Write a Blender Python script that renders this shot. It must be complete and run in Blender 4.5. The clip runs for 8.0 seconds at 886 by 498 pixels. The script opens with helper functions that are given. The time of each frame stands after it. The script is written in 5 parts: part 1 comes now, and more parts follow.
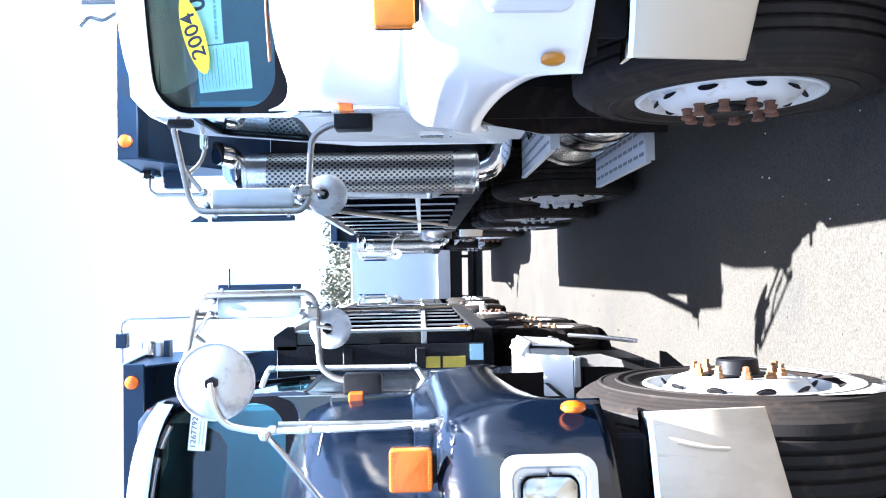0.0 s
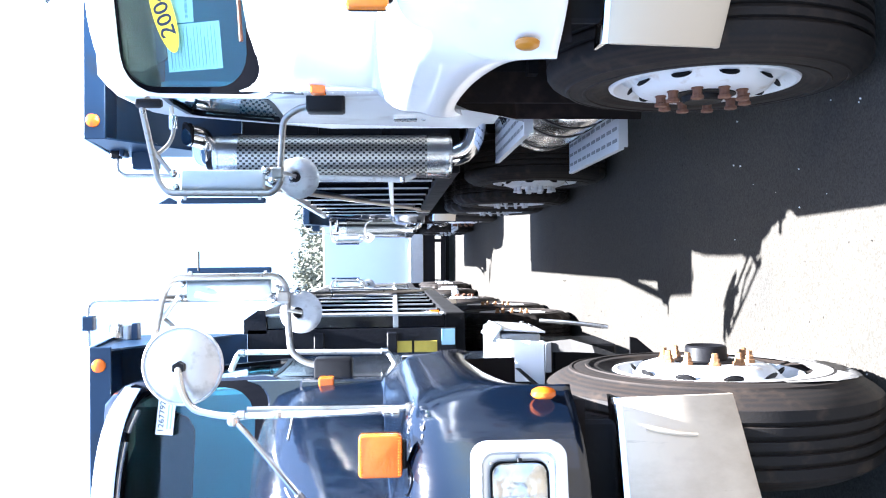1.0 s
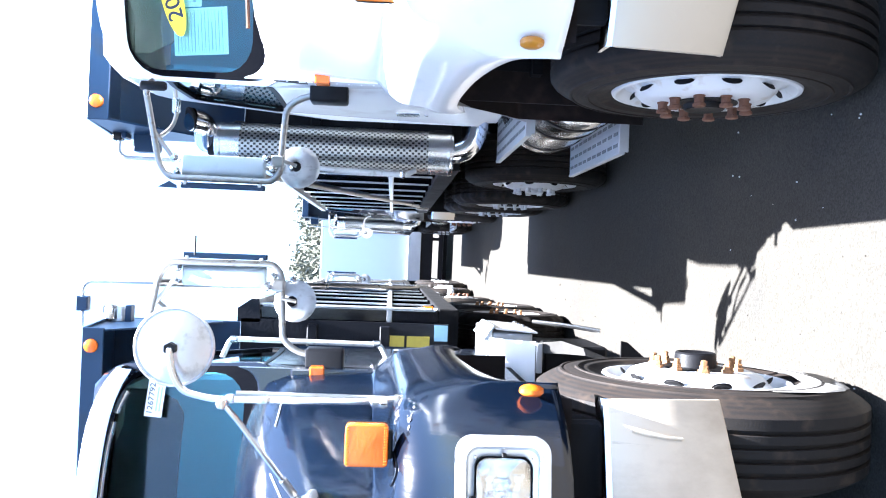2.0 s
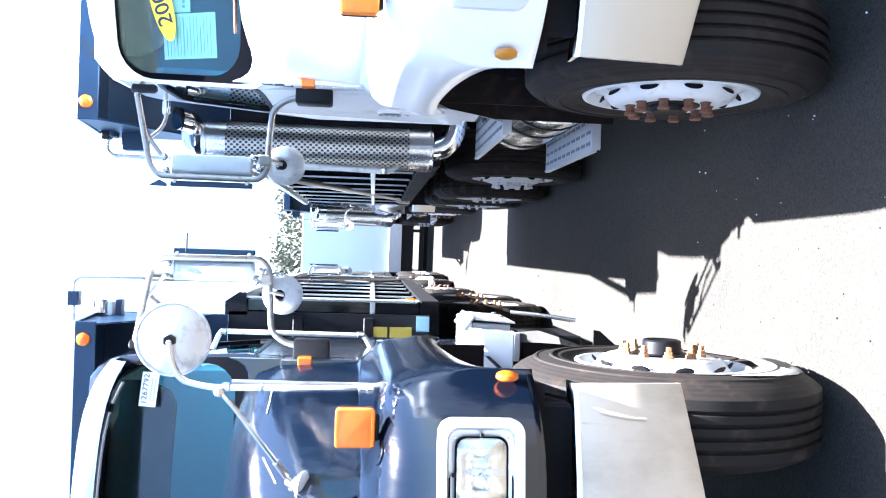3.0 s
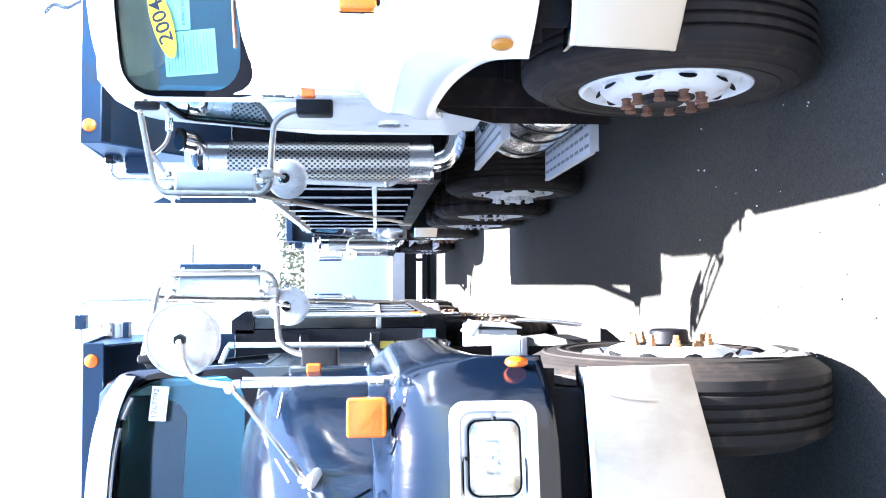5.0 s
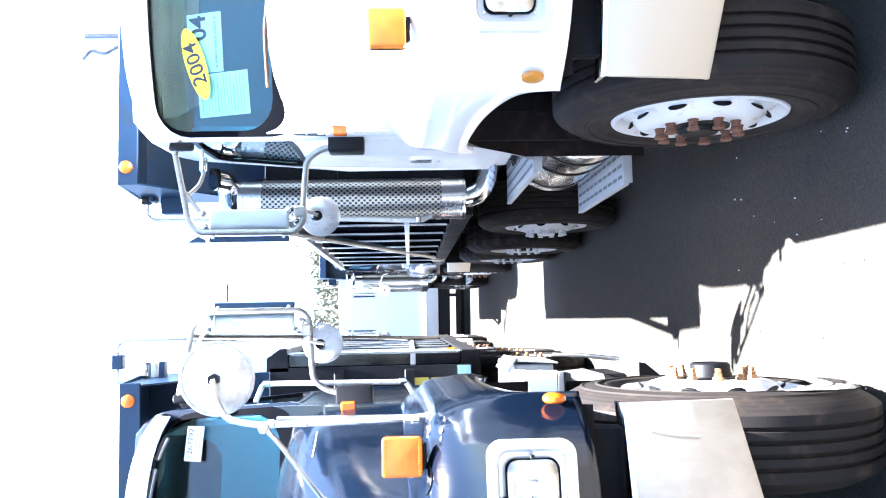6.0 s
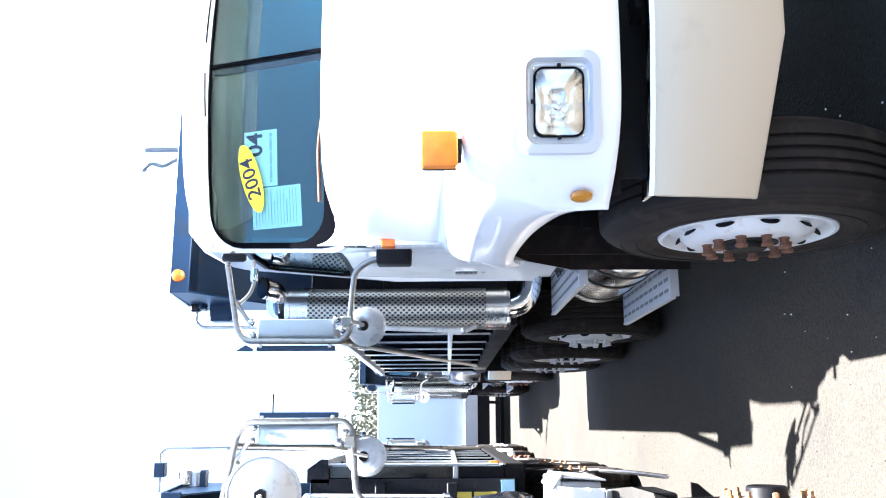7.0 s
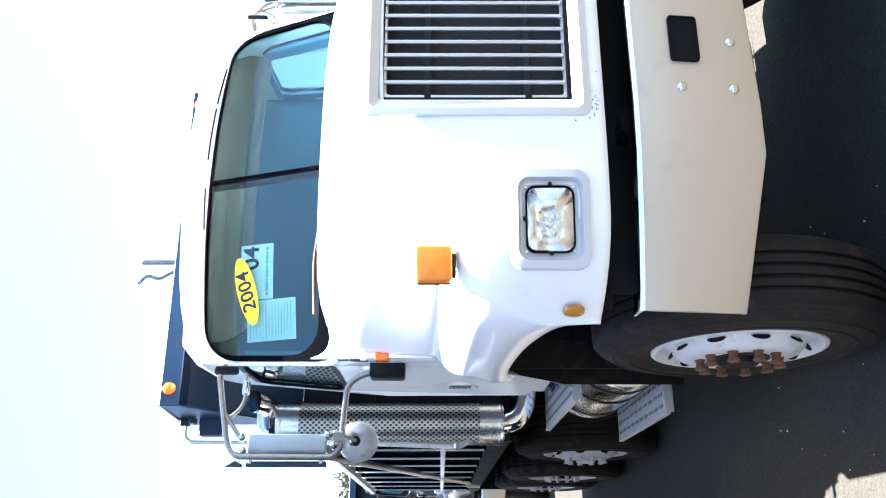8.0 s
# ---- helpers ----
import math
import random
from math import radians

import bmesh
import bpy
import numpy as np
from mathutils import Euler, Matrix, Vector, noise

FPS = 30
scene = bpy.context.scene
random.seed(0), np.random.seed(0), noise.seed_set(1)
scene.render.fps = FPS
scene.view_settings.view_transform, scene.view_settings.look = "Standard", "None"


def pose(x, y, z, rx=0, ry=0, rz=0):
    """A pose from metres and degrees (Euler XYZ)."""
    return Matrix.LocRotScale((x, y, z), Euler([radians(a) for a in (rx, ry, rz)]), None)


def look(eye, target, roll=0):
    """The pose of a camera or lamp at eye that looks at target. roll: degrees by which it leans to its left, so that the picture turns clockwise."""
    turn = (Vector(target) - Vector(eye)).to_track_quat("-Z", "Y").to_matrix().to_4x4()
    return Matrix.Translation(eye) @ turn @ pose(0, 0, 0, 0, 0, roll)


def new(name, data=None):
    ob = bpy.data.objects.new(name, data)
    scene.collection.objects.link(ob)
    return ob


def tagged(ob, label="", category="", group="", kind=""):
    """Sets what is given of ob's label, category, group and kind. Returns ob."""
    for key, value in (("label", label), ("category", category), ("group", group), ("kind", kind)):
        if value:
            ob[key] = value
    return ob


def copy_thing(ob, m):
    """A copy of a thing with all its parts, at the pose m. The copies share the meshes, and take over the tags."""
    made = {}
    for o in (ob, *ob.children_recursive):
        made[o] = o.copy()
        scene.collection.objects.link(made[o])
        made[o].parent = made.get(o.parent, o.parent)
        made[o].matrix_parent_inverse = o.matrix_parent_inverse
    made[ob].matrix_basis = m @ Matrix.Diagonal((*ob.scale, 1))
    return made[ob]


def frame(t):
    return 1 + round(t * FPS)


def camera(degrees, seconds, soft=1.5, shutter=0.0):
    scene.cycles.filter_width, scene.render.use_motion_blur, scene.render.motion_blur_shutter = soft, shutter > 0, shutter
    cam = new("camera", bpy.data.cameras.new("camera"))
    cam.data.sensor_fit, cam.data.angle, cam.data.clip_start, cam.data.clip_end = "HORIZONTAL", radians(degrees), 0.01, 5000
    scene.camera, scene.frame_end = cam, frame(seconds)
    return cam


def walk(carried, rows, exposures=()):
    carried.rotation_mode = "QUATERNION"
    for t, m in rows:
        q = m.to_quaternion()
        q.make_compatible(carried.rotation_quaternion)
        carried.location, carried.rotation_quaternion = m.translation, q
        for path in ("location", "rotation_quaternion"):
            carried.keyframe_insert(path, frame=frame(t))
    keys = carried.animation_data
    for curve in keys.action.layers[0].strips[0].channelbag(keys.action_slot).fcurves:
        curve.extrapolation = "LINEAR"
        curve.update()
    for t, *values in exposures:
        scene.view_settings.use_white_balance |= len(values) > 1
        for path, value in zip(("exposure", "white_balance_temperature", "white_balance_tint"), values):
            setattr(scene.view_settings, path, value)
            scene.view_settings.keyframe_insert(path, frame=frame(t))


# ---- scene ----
cam = camera(56.0, 8.0, soft=1.1)
PATH = [
    (0, (-0.107, 0.026, 1.577), (-0.042, 2.024, 1.526), -91.0),
    (0.2, (-0.1042, 0.026, 1.5766), (-0.0228, 2.0232, 1.5239), -90.57),
    (0.5, (-0.1, 0.026, 1.576), (-0.007, 2.022, 1.501), -90.6),
    (0.8, (-0.1024, 0.035, 1.5742), (-0.0479, 2.031, 1.4896), -90.47),
    (1, (-0.104, 0.041, 1.573), (-0.078, 2.037, 1.458), -90.5),
    (1.2, (-0.1056, 0.0378, 1.5722), (-0.1021, 2.0338, 1.4418), -90.9),
    (1.5, (-0.114, 0.032, 1.569), (-0.071, 2.028, 1.446), -89.2),
    (1.7, (-0.125, 0.039, 1.563), (-0.091, 2.036, 1.447), -88.5),
    (2.8, (-0.099, -0.097, 1.583), (-0.061, 1.898, 1.447), -86.5),
    (3, (-0.105, -0.144, 1.58), (-0.1, 1.849, 1.413), -88.2),
    (3.2, (-0.1158, -0.17, 1.574), (-0.1672, 1.8206, 1.3596), -89.58),
    (3.5, (-0.132, -0.209, 1.565), (-0.182, 1.778, 1.337), -90.6),
    (3.7, (-0.1496, -0.2058, 1.5682), (-0.1783, 1.782, 1.3871), -90.54),
    (4, (-0.182, -0.196, 1.576), (-0.183, 1.795, 1.39), -91.6),
    (4.2, (-0.2068, -0.1856, 1.5792), (-0.2152, 1.8054, 1.3933), -91.53),
    (4.5, (-0.231, -0.172, 1.583), (-0.163, 1.818, 1.402), -89.1),
    (4.7, (-0.2322, -0.168, 1.5845), (-0.1583, 1.8222, 1.4241), -89.72),
    (5.8, (-0.239, -0.146, 1.593), (-0.145, 1.845, 1.423), -91.0),
    (6, (-0.232, -0.138, 1.587), (-0.064, 1.854, 1.505), -91.0),
    (6.1, (-0.227, -0.1415, 1.5905), (-0.0176, 1.848, 1.4945), -90.38),
    (6.3, (-0.218, -0.1503, 1.6003), (0.0078, 1.8353, 1.5617), -90.93),
    (6.5, (-0.21, -0.161, 1.613), (0.049, 1.822, 1.602), -91.0),
    (6.6, (-0.208, -0.1618, 1.6142), (0.0758, 1.8158, 1.609), -91.03),
    (6.8, (-0.204, -0.1634, 1.6166), (0.1405, 1.8034, 1.6194), -90.65),
    (7, (-0.2, -0.165, 1.619), (0.216, 1.791, 1.628), -90.3),
    (7.2, (-0.2024, -0.1754, 1.6206), (0.2907, 1.7642, 1.6283), -90.29),
    (7.5, (-0.206, -0.191, 1.623), (0.37, 1.724, 1.642), -90.1),
    (7.8, (-0.2066, -0.1946, 1.6224), (0.4233, 1.7006, 1.631), -89.93),
    (8, (-0.207, -0.197, 1.622), (0.47, 1.685, 1.614), -90.0),
]
walk(cam, [(t, look(eye, target, roll)) for t, eye, target, roll in PATH], exposures=[(0, 3.55, 5700, 10), (0.5, 3.76, 5700, 10), (1.5, 3.79, 5680, 10), (3.5, 3.76, 5650, 10), (4.5, 4.18, 5650, 10), (6.0, 4.2, 5800, 10), (6.5, 4.07, 5900, 10), (7.0, 3.63, 6000, 10), (8, 3.32, 6100, 10)])
# ---- light ----
world = bpy.data.worlds.new("sky")
scene.world = world
world.use_nodes = True
wn = world.node_tree
sky = wn.nodes.new("ShaderNodeTexSky")
sky.sky_type, sky.sun_disc = "NISHITA", False
sky.sun_elevation, sky.sun_rotation = radians(75.2), radians(94.8)
sky.air_density, sky.dust_density, sky.ozone_density = 1.0, 1.6, 1.0
wn.links.new(sky.outputs[0], wn.nodes["Background"].inputs[0])
wn.nodes["Background"].inputs[1].default_value = 0.053
sun = new("sun", bpy.data.lights.new("sun", "SUN"))
sun.data.energy, sun.data.angle, sun.data.color = 6.4, radians(0.53), (1.0, 0.95, 0.88)
sun.matrix_world = look((2.64, -0.22, 10.0), (0, 0, 0))


# ---- materials ----
def material(name, base, rough=0.5, metal=0.0, vary=0.12, scale=3.0, bump=0.0, bump_scale=60.0, coat=0.0, dirt=None, dirt_amount=0.0, spec=0.5):
    """A principled surface with two scales of variation, and dirt patches of their own shape."""
    m = bpy.data.materials.new(name)
    m.use_nodes = True
    nt, p = m.node_tree, m.node_tree.nodes["Principled BSDF"]
    p.inputs["Roughness"].default_value, p.inputs["Metallic"].default_value = rough, metal
    p.inputs["Coat Weight"].default_value, p.inputs["Coat Roughness"].default_value = coat, 0.06
    p.inputs["Specular IOR Level"].default_value = spec
    at = nt.nodes.new("ShaderNodeTexCoord")
    big, fine = nt.nodes.new("ShaderNodeTexNoise"), nt.nodes.new("ShaderNodeTexNoise")
    big.inputs["Scale"].default_value, big.inputs["Detail"].default_value = scale, 6
    fine.inputs["Scale"].default_value, fine.inputs["Detail"].default_value = bump_scale, 4
    for n in (big, fine):
        nt.links.new(at.outputs["Object"], n.inputs["Vector"])
    ramp = nt.nodes.new("ShaderNodeMixRGB")
    lo, hi = [c * (1 - vary) for c in base], [min(1, c * (1 + vary)) for c in base]
    ramp.inputs[1].default_value, ramp.inputs[2].default_value = (*lo, 1), (*hi, 1)
    nt.links.new(big.outputs[0], ramp.inputs[0])
    out = ramp.outputs[0]
    if dirt:
        spots = nt.nodes.new("ShaderNodeTexNoise")
        spots.inputs["Scale"].default_value, spots.inputs["Detail"].default_value = scale * 2.3, 8
        nt.links.new(at.outputs["Object"], spots.inputs["Vector"])
        cut = nt.nodes.new("ShaderNodeValToRGB")
        cut.color_ramp.elements[0].position, cut.color_ramp.elements[1].position = 0.62 - 0.25 * dirt_amount, 0.78 - 0.2 * dirt_amount
        nt.links.new(spots.outputs[0], cut.inputs[0])
        mix = nt.nodes.new("ShaderNodeMixRGB")
        mix.inputs[2].default_value = (*dirt, 1)
        nt.links.new(cut.outputs[0], mix.inputs[0])
        nt.links.new(out, mix.inputs[1])
        out = mix.outputs[0]
    nt.links.new(out, p.inputs["Base Color"])
    rmap = nt.nodes.new("ShaderNodeMapRange")
    rmap.inputs[3].default_value, rmap.inputs[4].default_value = max(0.02, rough * 0.75), min(1, rough * 1.25)
    nt.links.new(big.outputs[0], rmap.inputs[0])
    nt.links.new(rmap.outputs[0], p.inputs["Roughness"])
    if bump:
        b = nt.nodes.new("ShaderNodeBump")
        b.inputs["Strength"].default_value, b.inputs["Distance"].default_value = bump, 0.01
        nt.links.new(fine.outputs[0], b.inputs["Height"])
        nt.links.new(b.outputs[0], p.inputs["Normal"])
    return m


def glass(name, tint, rough=0.0):
    m = bpy.data.materials.new(name)
    m.use_nodes = True
    p = m.node_tree.nodes["Principled BSDF"]
    p.inputs["Base Color"].default_value = (*tint, 1)
    p.inputs["Transmission Weight"].default_value, p.inputs["Roughness"].default_value, p.inputs["IOR"].default_value = 1.0, rough, 1.45
    return m


WHITE = material("white_paint", (0.8, 0.82, 0.84), 0.25, vary=0.02, coat=0.6, scale=1.5, dirt=(0.6, 0.58, 0.55), dirt_amount=0.05)
BLUE = material("blue_paint", (0.0017, 0.0042, 0.0105), 0.14, vary=0.25, spec=0.9, scale=2.0, dirt=(0.003, 0.0032, 0.0055), dirt_amount=0.15)
DARK = material("dark_paint", (0.006, 0.006, 0.009), 0.3, vary=0.2, coat=0.8)
BLACK = material("black_steel", (0.004, 0.0048, 0.009), 0.5, spec=0.25, vary=0.3, scale=2.0, bump=0.15, dirt=(0.014, 0.014, 0.016), dirt_amount=0.2)
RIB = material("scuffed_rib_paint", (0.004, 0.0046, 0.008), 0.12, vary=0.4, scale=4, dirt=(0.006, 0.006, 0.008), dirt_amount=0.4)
# the sky's blue reflection is put into this paint's base colour
CANOPY = material("dump_paint_sky_blue", (0.003, 0.019, 0.052), 0.4, spec=0.35, vary=0.25, scale=1.5, dirt=(0.012, 0.016, 0.02), dirt_amount=0.2)
PLASTIC = material("black_plastic", (0.0036, 0.0036, 0.005), 0.5, vary=0.2, bump=0.1, bump_scale=200, spec=0.2)
# underbody grime; also paints the shade inside wheel, bumper and pipe openings
UNDER = material("chassis_grime_and_hole_shade", (0.0032, 0.0028, 0.0038), 0.85, vary=0.4, scale=6, bump=0.08, spec=0.2)
def tyre_material():
    m = material("tyre_rubber", (0.0075, 0.0062, 0.006), 0.75, vary=0.3, scale=6, bump=0.08, bump_scale=160, dirt=(0.03, 0.021, 0.015), dirt_amount=0.25, spec=0.25)
    nt = m.node_tree
    p, at = nt.nodes["Principled BSDF"], nt.nodes["Texture Coordinate"]
    rings = nt.nodes.new("ShaderNodeTexWave")
    rings.wave_type, rings.rings_direction = "RINGS", "X"
    rings.inputs["Scale"].default_value, rings.inputs["Distortion"].default_value = 17, 1.5
    rings.inputs["Detail"].default_value, rings.inputs["Detail Scale"].default_value = 4, 6
    nt.links.new(at.outputs["Object"], rings.inputs["Vector"])
    patch = nt.nodes.new("ShaderNodeTexNoise")
    patch.inputs["Scale"].default_value = 4
    nt.links.new(at.outputs["Object"], patch.inputs["Vector"])
    both = nt.nodes.new("ShaderNodeMath")
    both.operation = "MULTIPLY"
    nt.links.new(rings.outputs["Fac"], both.inputs[0])
    nt.links.new(patch.outputs[0], both.inputs[1])
    old = p.inputs["Base Color"].links[0].from_socket
    mix = nt.nodes.new("ShaderNodeMixRGB")
    mix.inputs[2].default_value = (0.023, 0.0145, 0.0105, 1)
    nt.links.new(both.outputs[0], mix.inputs[0])
    nt.links.new(old, mix.inputs[1])
    nt.links.new(mix.outputs[0], p.inputs["Base Color"])
    return m


RUBBER = tyre_material()
SEAL = material("window_rubber", (0.0014, 0.0017, 0.0028), 0.3, vary=0.1, spec=0.03)
BUMPER = material("dull_aluminium", (0.53, 0.45, 0.35), 0.42, metal=0.35, vary=0.05, scale=2.5, bump=0.05, bump_scale=30, dirt=(0.42, 0.35, 0.28), dirt_amount=0.02)


def rippled(m, scale, strength, stretch):
    """Adds the shallow long waves of old sheet metal to a surface's relief."""
    nt = m.node_tree
    p, at = nt.nodes["Principled BSDF"], nt.nodes["Texture Coordinate"]
    fit = nt.nodes.new("ShaderNodeMapping")
    fit.inputs["Scale"].default_value = stretch
    nt.links.new(at.outputs["Object"], fit.inputs["Vector"])
    n = nt.nodes.new("ShaderNodeTexNoise")
    n.inputs["Scale"].default_value, n.inputs["Detail"].default_value, n.inputs["Roughness"].default_value = scale, 4, 0.42
    nt.links.new(fit.outputs[0], n.inputs["Vector"])
    b = nt.nodes.new("ShaderNodeBump")
    b.inputs["Strength"].default_value, b.inputs["Distance"].default_value = strength, 0.02
    nt.links.new(n.outputs[0], b.inputs["Height"])
    nt.links.new(b.outputs[0], p.inputs["Normal"])
    return m


def blotched(m, colour, blotch, low, high, stretch=(1, 1, 1)):
    """Adds rubbed, soft-edged smudges and fine vertical scratches to a surface; in TAN they paint reflections."""
    nt = m.node_tree
    p, at = nt.nodes["Principled BSDF"], nt.nodes["Texture Coordinate"]
    for scale, a, b, size, tone in ((blotch, low, high, stretch, colour), (26.0, 0.66, 0.74, (1, 1, 0.07), [c * 0.8 for c in colour])):
        fit = nt.nodes.new("ShaderNodeMapping")
        fit.inputs["Scale"].default_value = size
        nt.links.new(at.outputs["Object"], fit.inputs["Vector"])
        n = nt.nodes.new("ShaderNodeTexNoise")
        n.inputs["Scale"].default_value, n.inputs["Detail"].default_value, n.inputs["Roughness"].default_value = scale, 7, 0.62
        nt.links.new(fit.outputs[0], n.inputs["Vector"])
        cut = nt.nodes.new("ShaderNodeMapRange")
        cut.inputs[1].default_value, cut.inputs[2].default_value, cut.inputs[4].default_value = a, b, 0.8
        nt.links.new(n.outputs[0], cut.inputs[0])
        mix = nt.nodes.new("ShaderNodeMixRGB")
        mix.inputs[2].default_value = (*tone, 1)
        nt.links.new(cut.outputs[0], mix.inputs[0])
        nt.links.new(p.inputs["Base Color"].links[0].from_socket, mix.inputs[1])
        nt.links.new(mix.outputs[0], p.inputs["Base Color"])
    return m


blotched(BLUE, (0.0034, 0.004, 0.0085), 9.0, 0.5, 0.85)
rippled(BLUE, 6.0, 0.3, (2.2, 0.3, 0.5))
SHIELD = material("heat_tinted_steel", (0.46, 0.445, 0.43), 0.33, metal=1.0, vary=0.16, scale=5, bump=0.04)
# darker copy of the amber lens, with the side's shade in its colour
AMBER_SHADED = material("shaded_amber_lens", (0.42, 0.17, 0.008), 0.3, vary=0.2, scale=22, coat=0.2)
BARREL = material("sooty_muffler", (0.02, 0.018, 0.017), 0.6, vary=0.3, scale=6, bump=0.1)
GRIP = material("scuffed_grip_slot", (0.16, 0.17, 0.185), 0.5, metal=0.5, vary=0.5, scale=25)
GRIME = material("scuffed_grime_plate", (0.05, 0.046, 0.042), 0.7, vary=0.4, scale=12, bump=0.1)
CASE = material("dull_mirror_case", (0.42, 0.475, 0.51), 0.42, metal=0.45, vary=0.07, scale=5, dirt=(0.34, 0.37, 0.39), dirt_amount=0.05)
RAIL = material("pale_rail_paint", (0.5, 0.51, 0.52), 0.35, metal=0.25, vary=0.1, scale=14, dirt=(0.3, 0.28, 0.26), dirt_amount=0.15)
SCREEN = material("dusty_radiator", (0.013, 0.014, 0.019), 0.7, vary=0.3, scale=6, bump=0.15, bump_scale=120)
PALE_COAT = material("pale_sidewall_coat", (0.2, 0.19, 0.18), 0.9, vary=0.25, scale=14, bump=0.2, dirt=(0.1, 0.09, 0.085), dirt_amount=0.35)
BUMPER_WORN = blotched(material("smudged_aluminium", (0.56, 0.48, 0.385), 0.45, metal=0.35, vary=0.08, scale=3.5, bump=0.07, bump_scale=24), (0.36, 0.29, 0.225), 5.5, 0.46, 0.74, (1, 1, 0.6))
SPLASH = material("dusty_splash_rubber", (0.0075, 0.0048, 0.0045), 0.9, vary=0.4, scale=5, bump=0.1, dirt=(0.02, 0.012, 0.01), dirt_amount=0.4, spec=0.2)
BUMPER_EDGE = material("polished_edge", (0.8, 0.82, 0.86), 0.15, metal=1.0, vary=0.04)
CHROME = material("chrome", (0.82, 0.83, 0.85), 0.08, metal=1.0, vary=0.04, scale=4)
TUBE = material("weathered_mirror_tube", (0.38, 0.355, 0.325), 0.3, metal=0.9, vary=0.18, scale=12, dirt=(0.3, 0.25, 0.2), dirt_amount=0.3)
STEEL = material("stainless_steel", (0.62, 0.62, 0.63), 0.24, metal=1.0, vary=0.1, scale=5, bump=0.04)
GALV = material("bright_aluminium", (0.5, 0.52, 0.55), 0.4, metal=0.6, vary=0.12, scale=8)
RIM = material("white_rim_paint", (0.56, 0.57, 0.59), 0.4, vary=0.07, scale=6, dirt=(0.33, 0.25, 0.18), dirt_amount=0.15)
RUST = material("rusty_nut", (0.13, 0.055, 0.03), 0.8, vary=0.4, scale=40, bump=0.4)
RUST_LIGHT = material("ochre_rust_nut", (0.19, 0.09, 0.034), 0.75, vary=0.4, scale=40, bump=0.4)
AMBER = material("amber_lens", (0.62, 0.125, 0.004), 0.22, vary=0.3, scale=22, coat=0.3, bump=0.05, bump_scale=90)
AMBER_PALE = material("pale_amber_lens", (0.68, 0.2, 0.012), 0.24, vary=0.3, scale=22, coat=0.2, bump=0.05, bump_scale=90)
BEZEL_W = material("white_bezel", (0.5, 0.51, 0.53), 0.3, vary=0.03, coat=0.4)
BEZEL_C = material("silver_bezel", (0.78, 0.8, 0.82), 0.22, metal=0.55, vary=0.04)
BOWL = material("silvered_reflector", (0.93, 0.89, 0.82), 0.12, metal=1.0, vary=0.08, scale=40, bump=0.12, bump_scale=90)
BRUSHED = material("brushed_surround", (0.62, 0.66, 0.7), 0.3, metal=0.6, vary=0.06, scale=3)
GRILLE = material("silver_grille_bar", (0.62, 0.63, 0.65), 0.3, metal=0.5, vary=0.06)
DISH = material("mottled_mirror_back", (0.55, 0.56, 0.58), 0.34, metal=0.7, vary=0.2, scale=14, dirt=(0.4, 0.4, 0.41), dirt_amount=0.35)
MIRROR = material("mirror_silver", (0.86, 0.88, 0.9), 0.02, metal=1.0, vary=0.01)
PAPER = material("paper_sheet", (0.85, 0.93, 0.88), 0.7, vary=0.02)
PRINT = material("grey_print", (0.38, 0.5, 0.52), 0.8, vary=0.05)
INK = material("dark_ink", (0.008, 0.015, 0.04), 0.7, vary=0.05)
YELLOW = material("yellow_sticker", (0.95, 0.7, 0.02), 0.5, vary=0.02)
DECAL = material("yellow_decal", (0.5, 0.4, 0.06), 0.6, vary=0.15, scale=30)
# near-black that paints the shade behind the header
HEADER_SHADE = material("header_shade_interior", (0.003, 0.003, 0.005), 0.7, vary=0.2, scale=10)
# long streaks paint the visor's reflection into the tan
TAN = blotched(material("tan_interior_reflection_streaks", (0.21, 0.165, 0.125), 0.8, vary=0.15, scale=10, bump=0.1), (0.1, 0.083, 0.068), 14.0, 0.42, 0.62, (0.06, 1, 1.4))
DIVIDER_SHADE = material("divider_shade", (0.02, 0.024, 0.032), 0.6, vary=0.2, scale=10)
# blue cast of the light behind the glass is put into this grey
GREY_IN = material("blue_cast_interior", (0.07, 0.25, 0.37), 0.75, vary=0.15, scale=8, bump=0.1)
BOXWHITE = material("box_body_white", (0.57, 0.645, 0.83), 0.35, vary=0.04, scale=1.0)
GLASS = glass("window_glass", (0.6, 0.86, 0.88))
SIDE_GLASS = glass("tinted_side_glass", (0.36, 0.48, 0.51))
LENS = glass("lamp_glass", (0.95, 0.97, 1.0), 0.05)


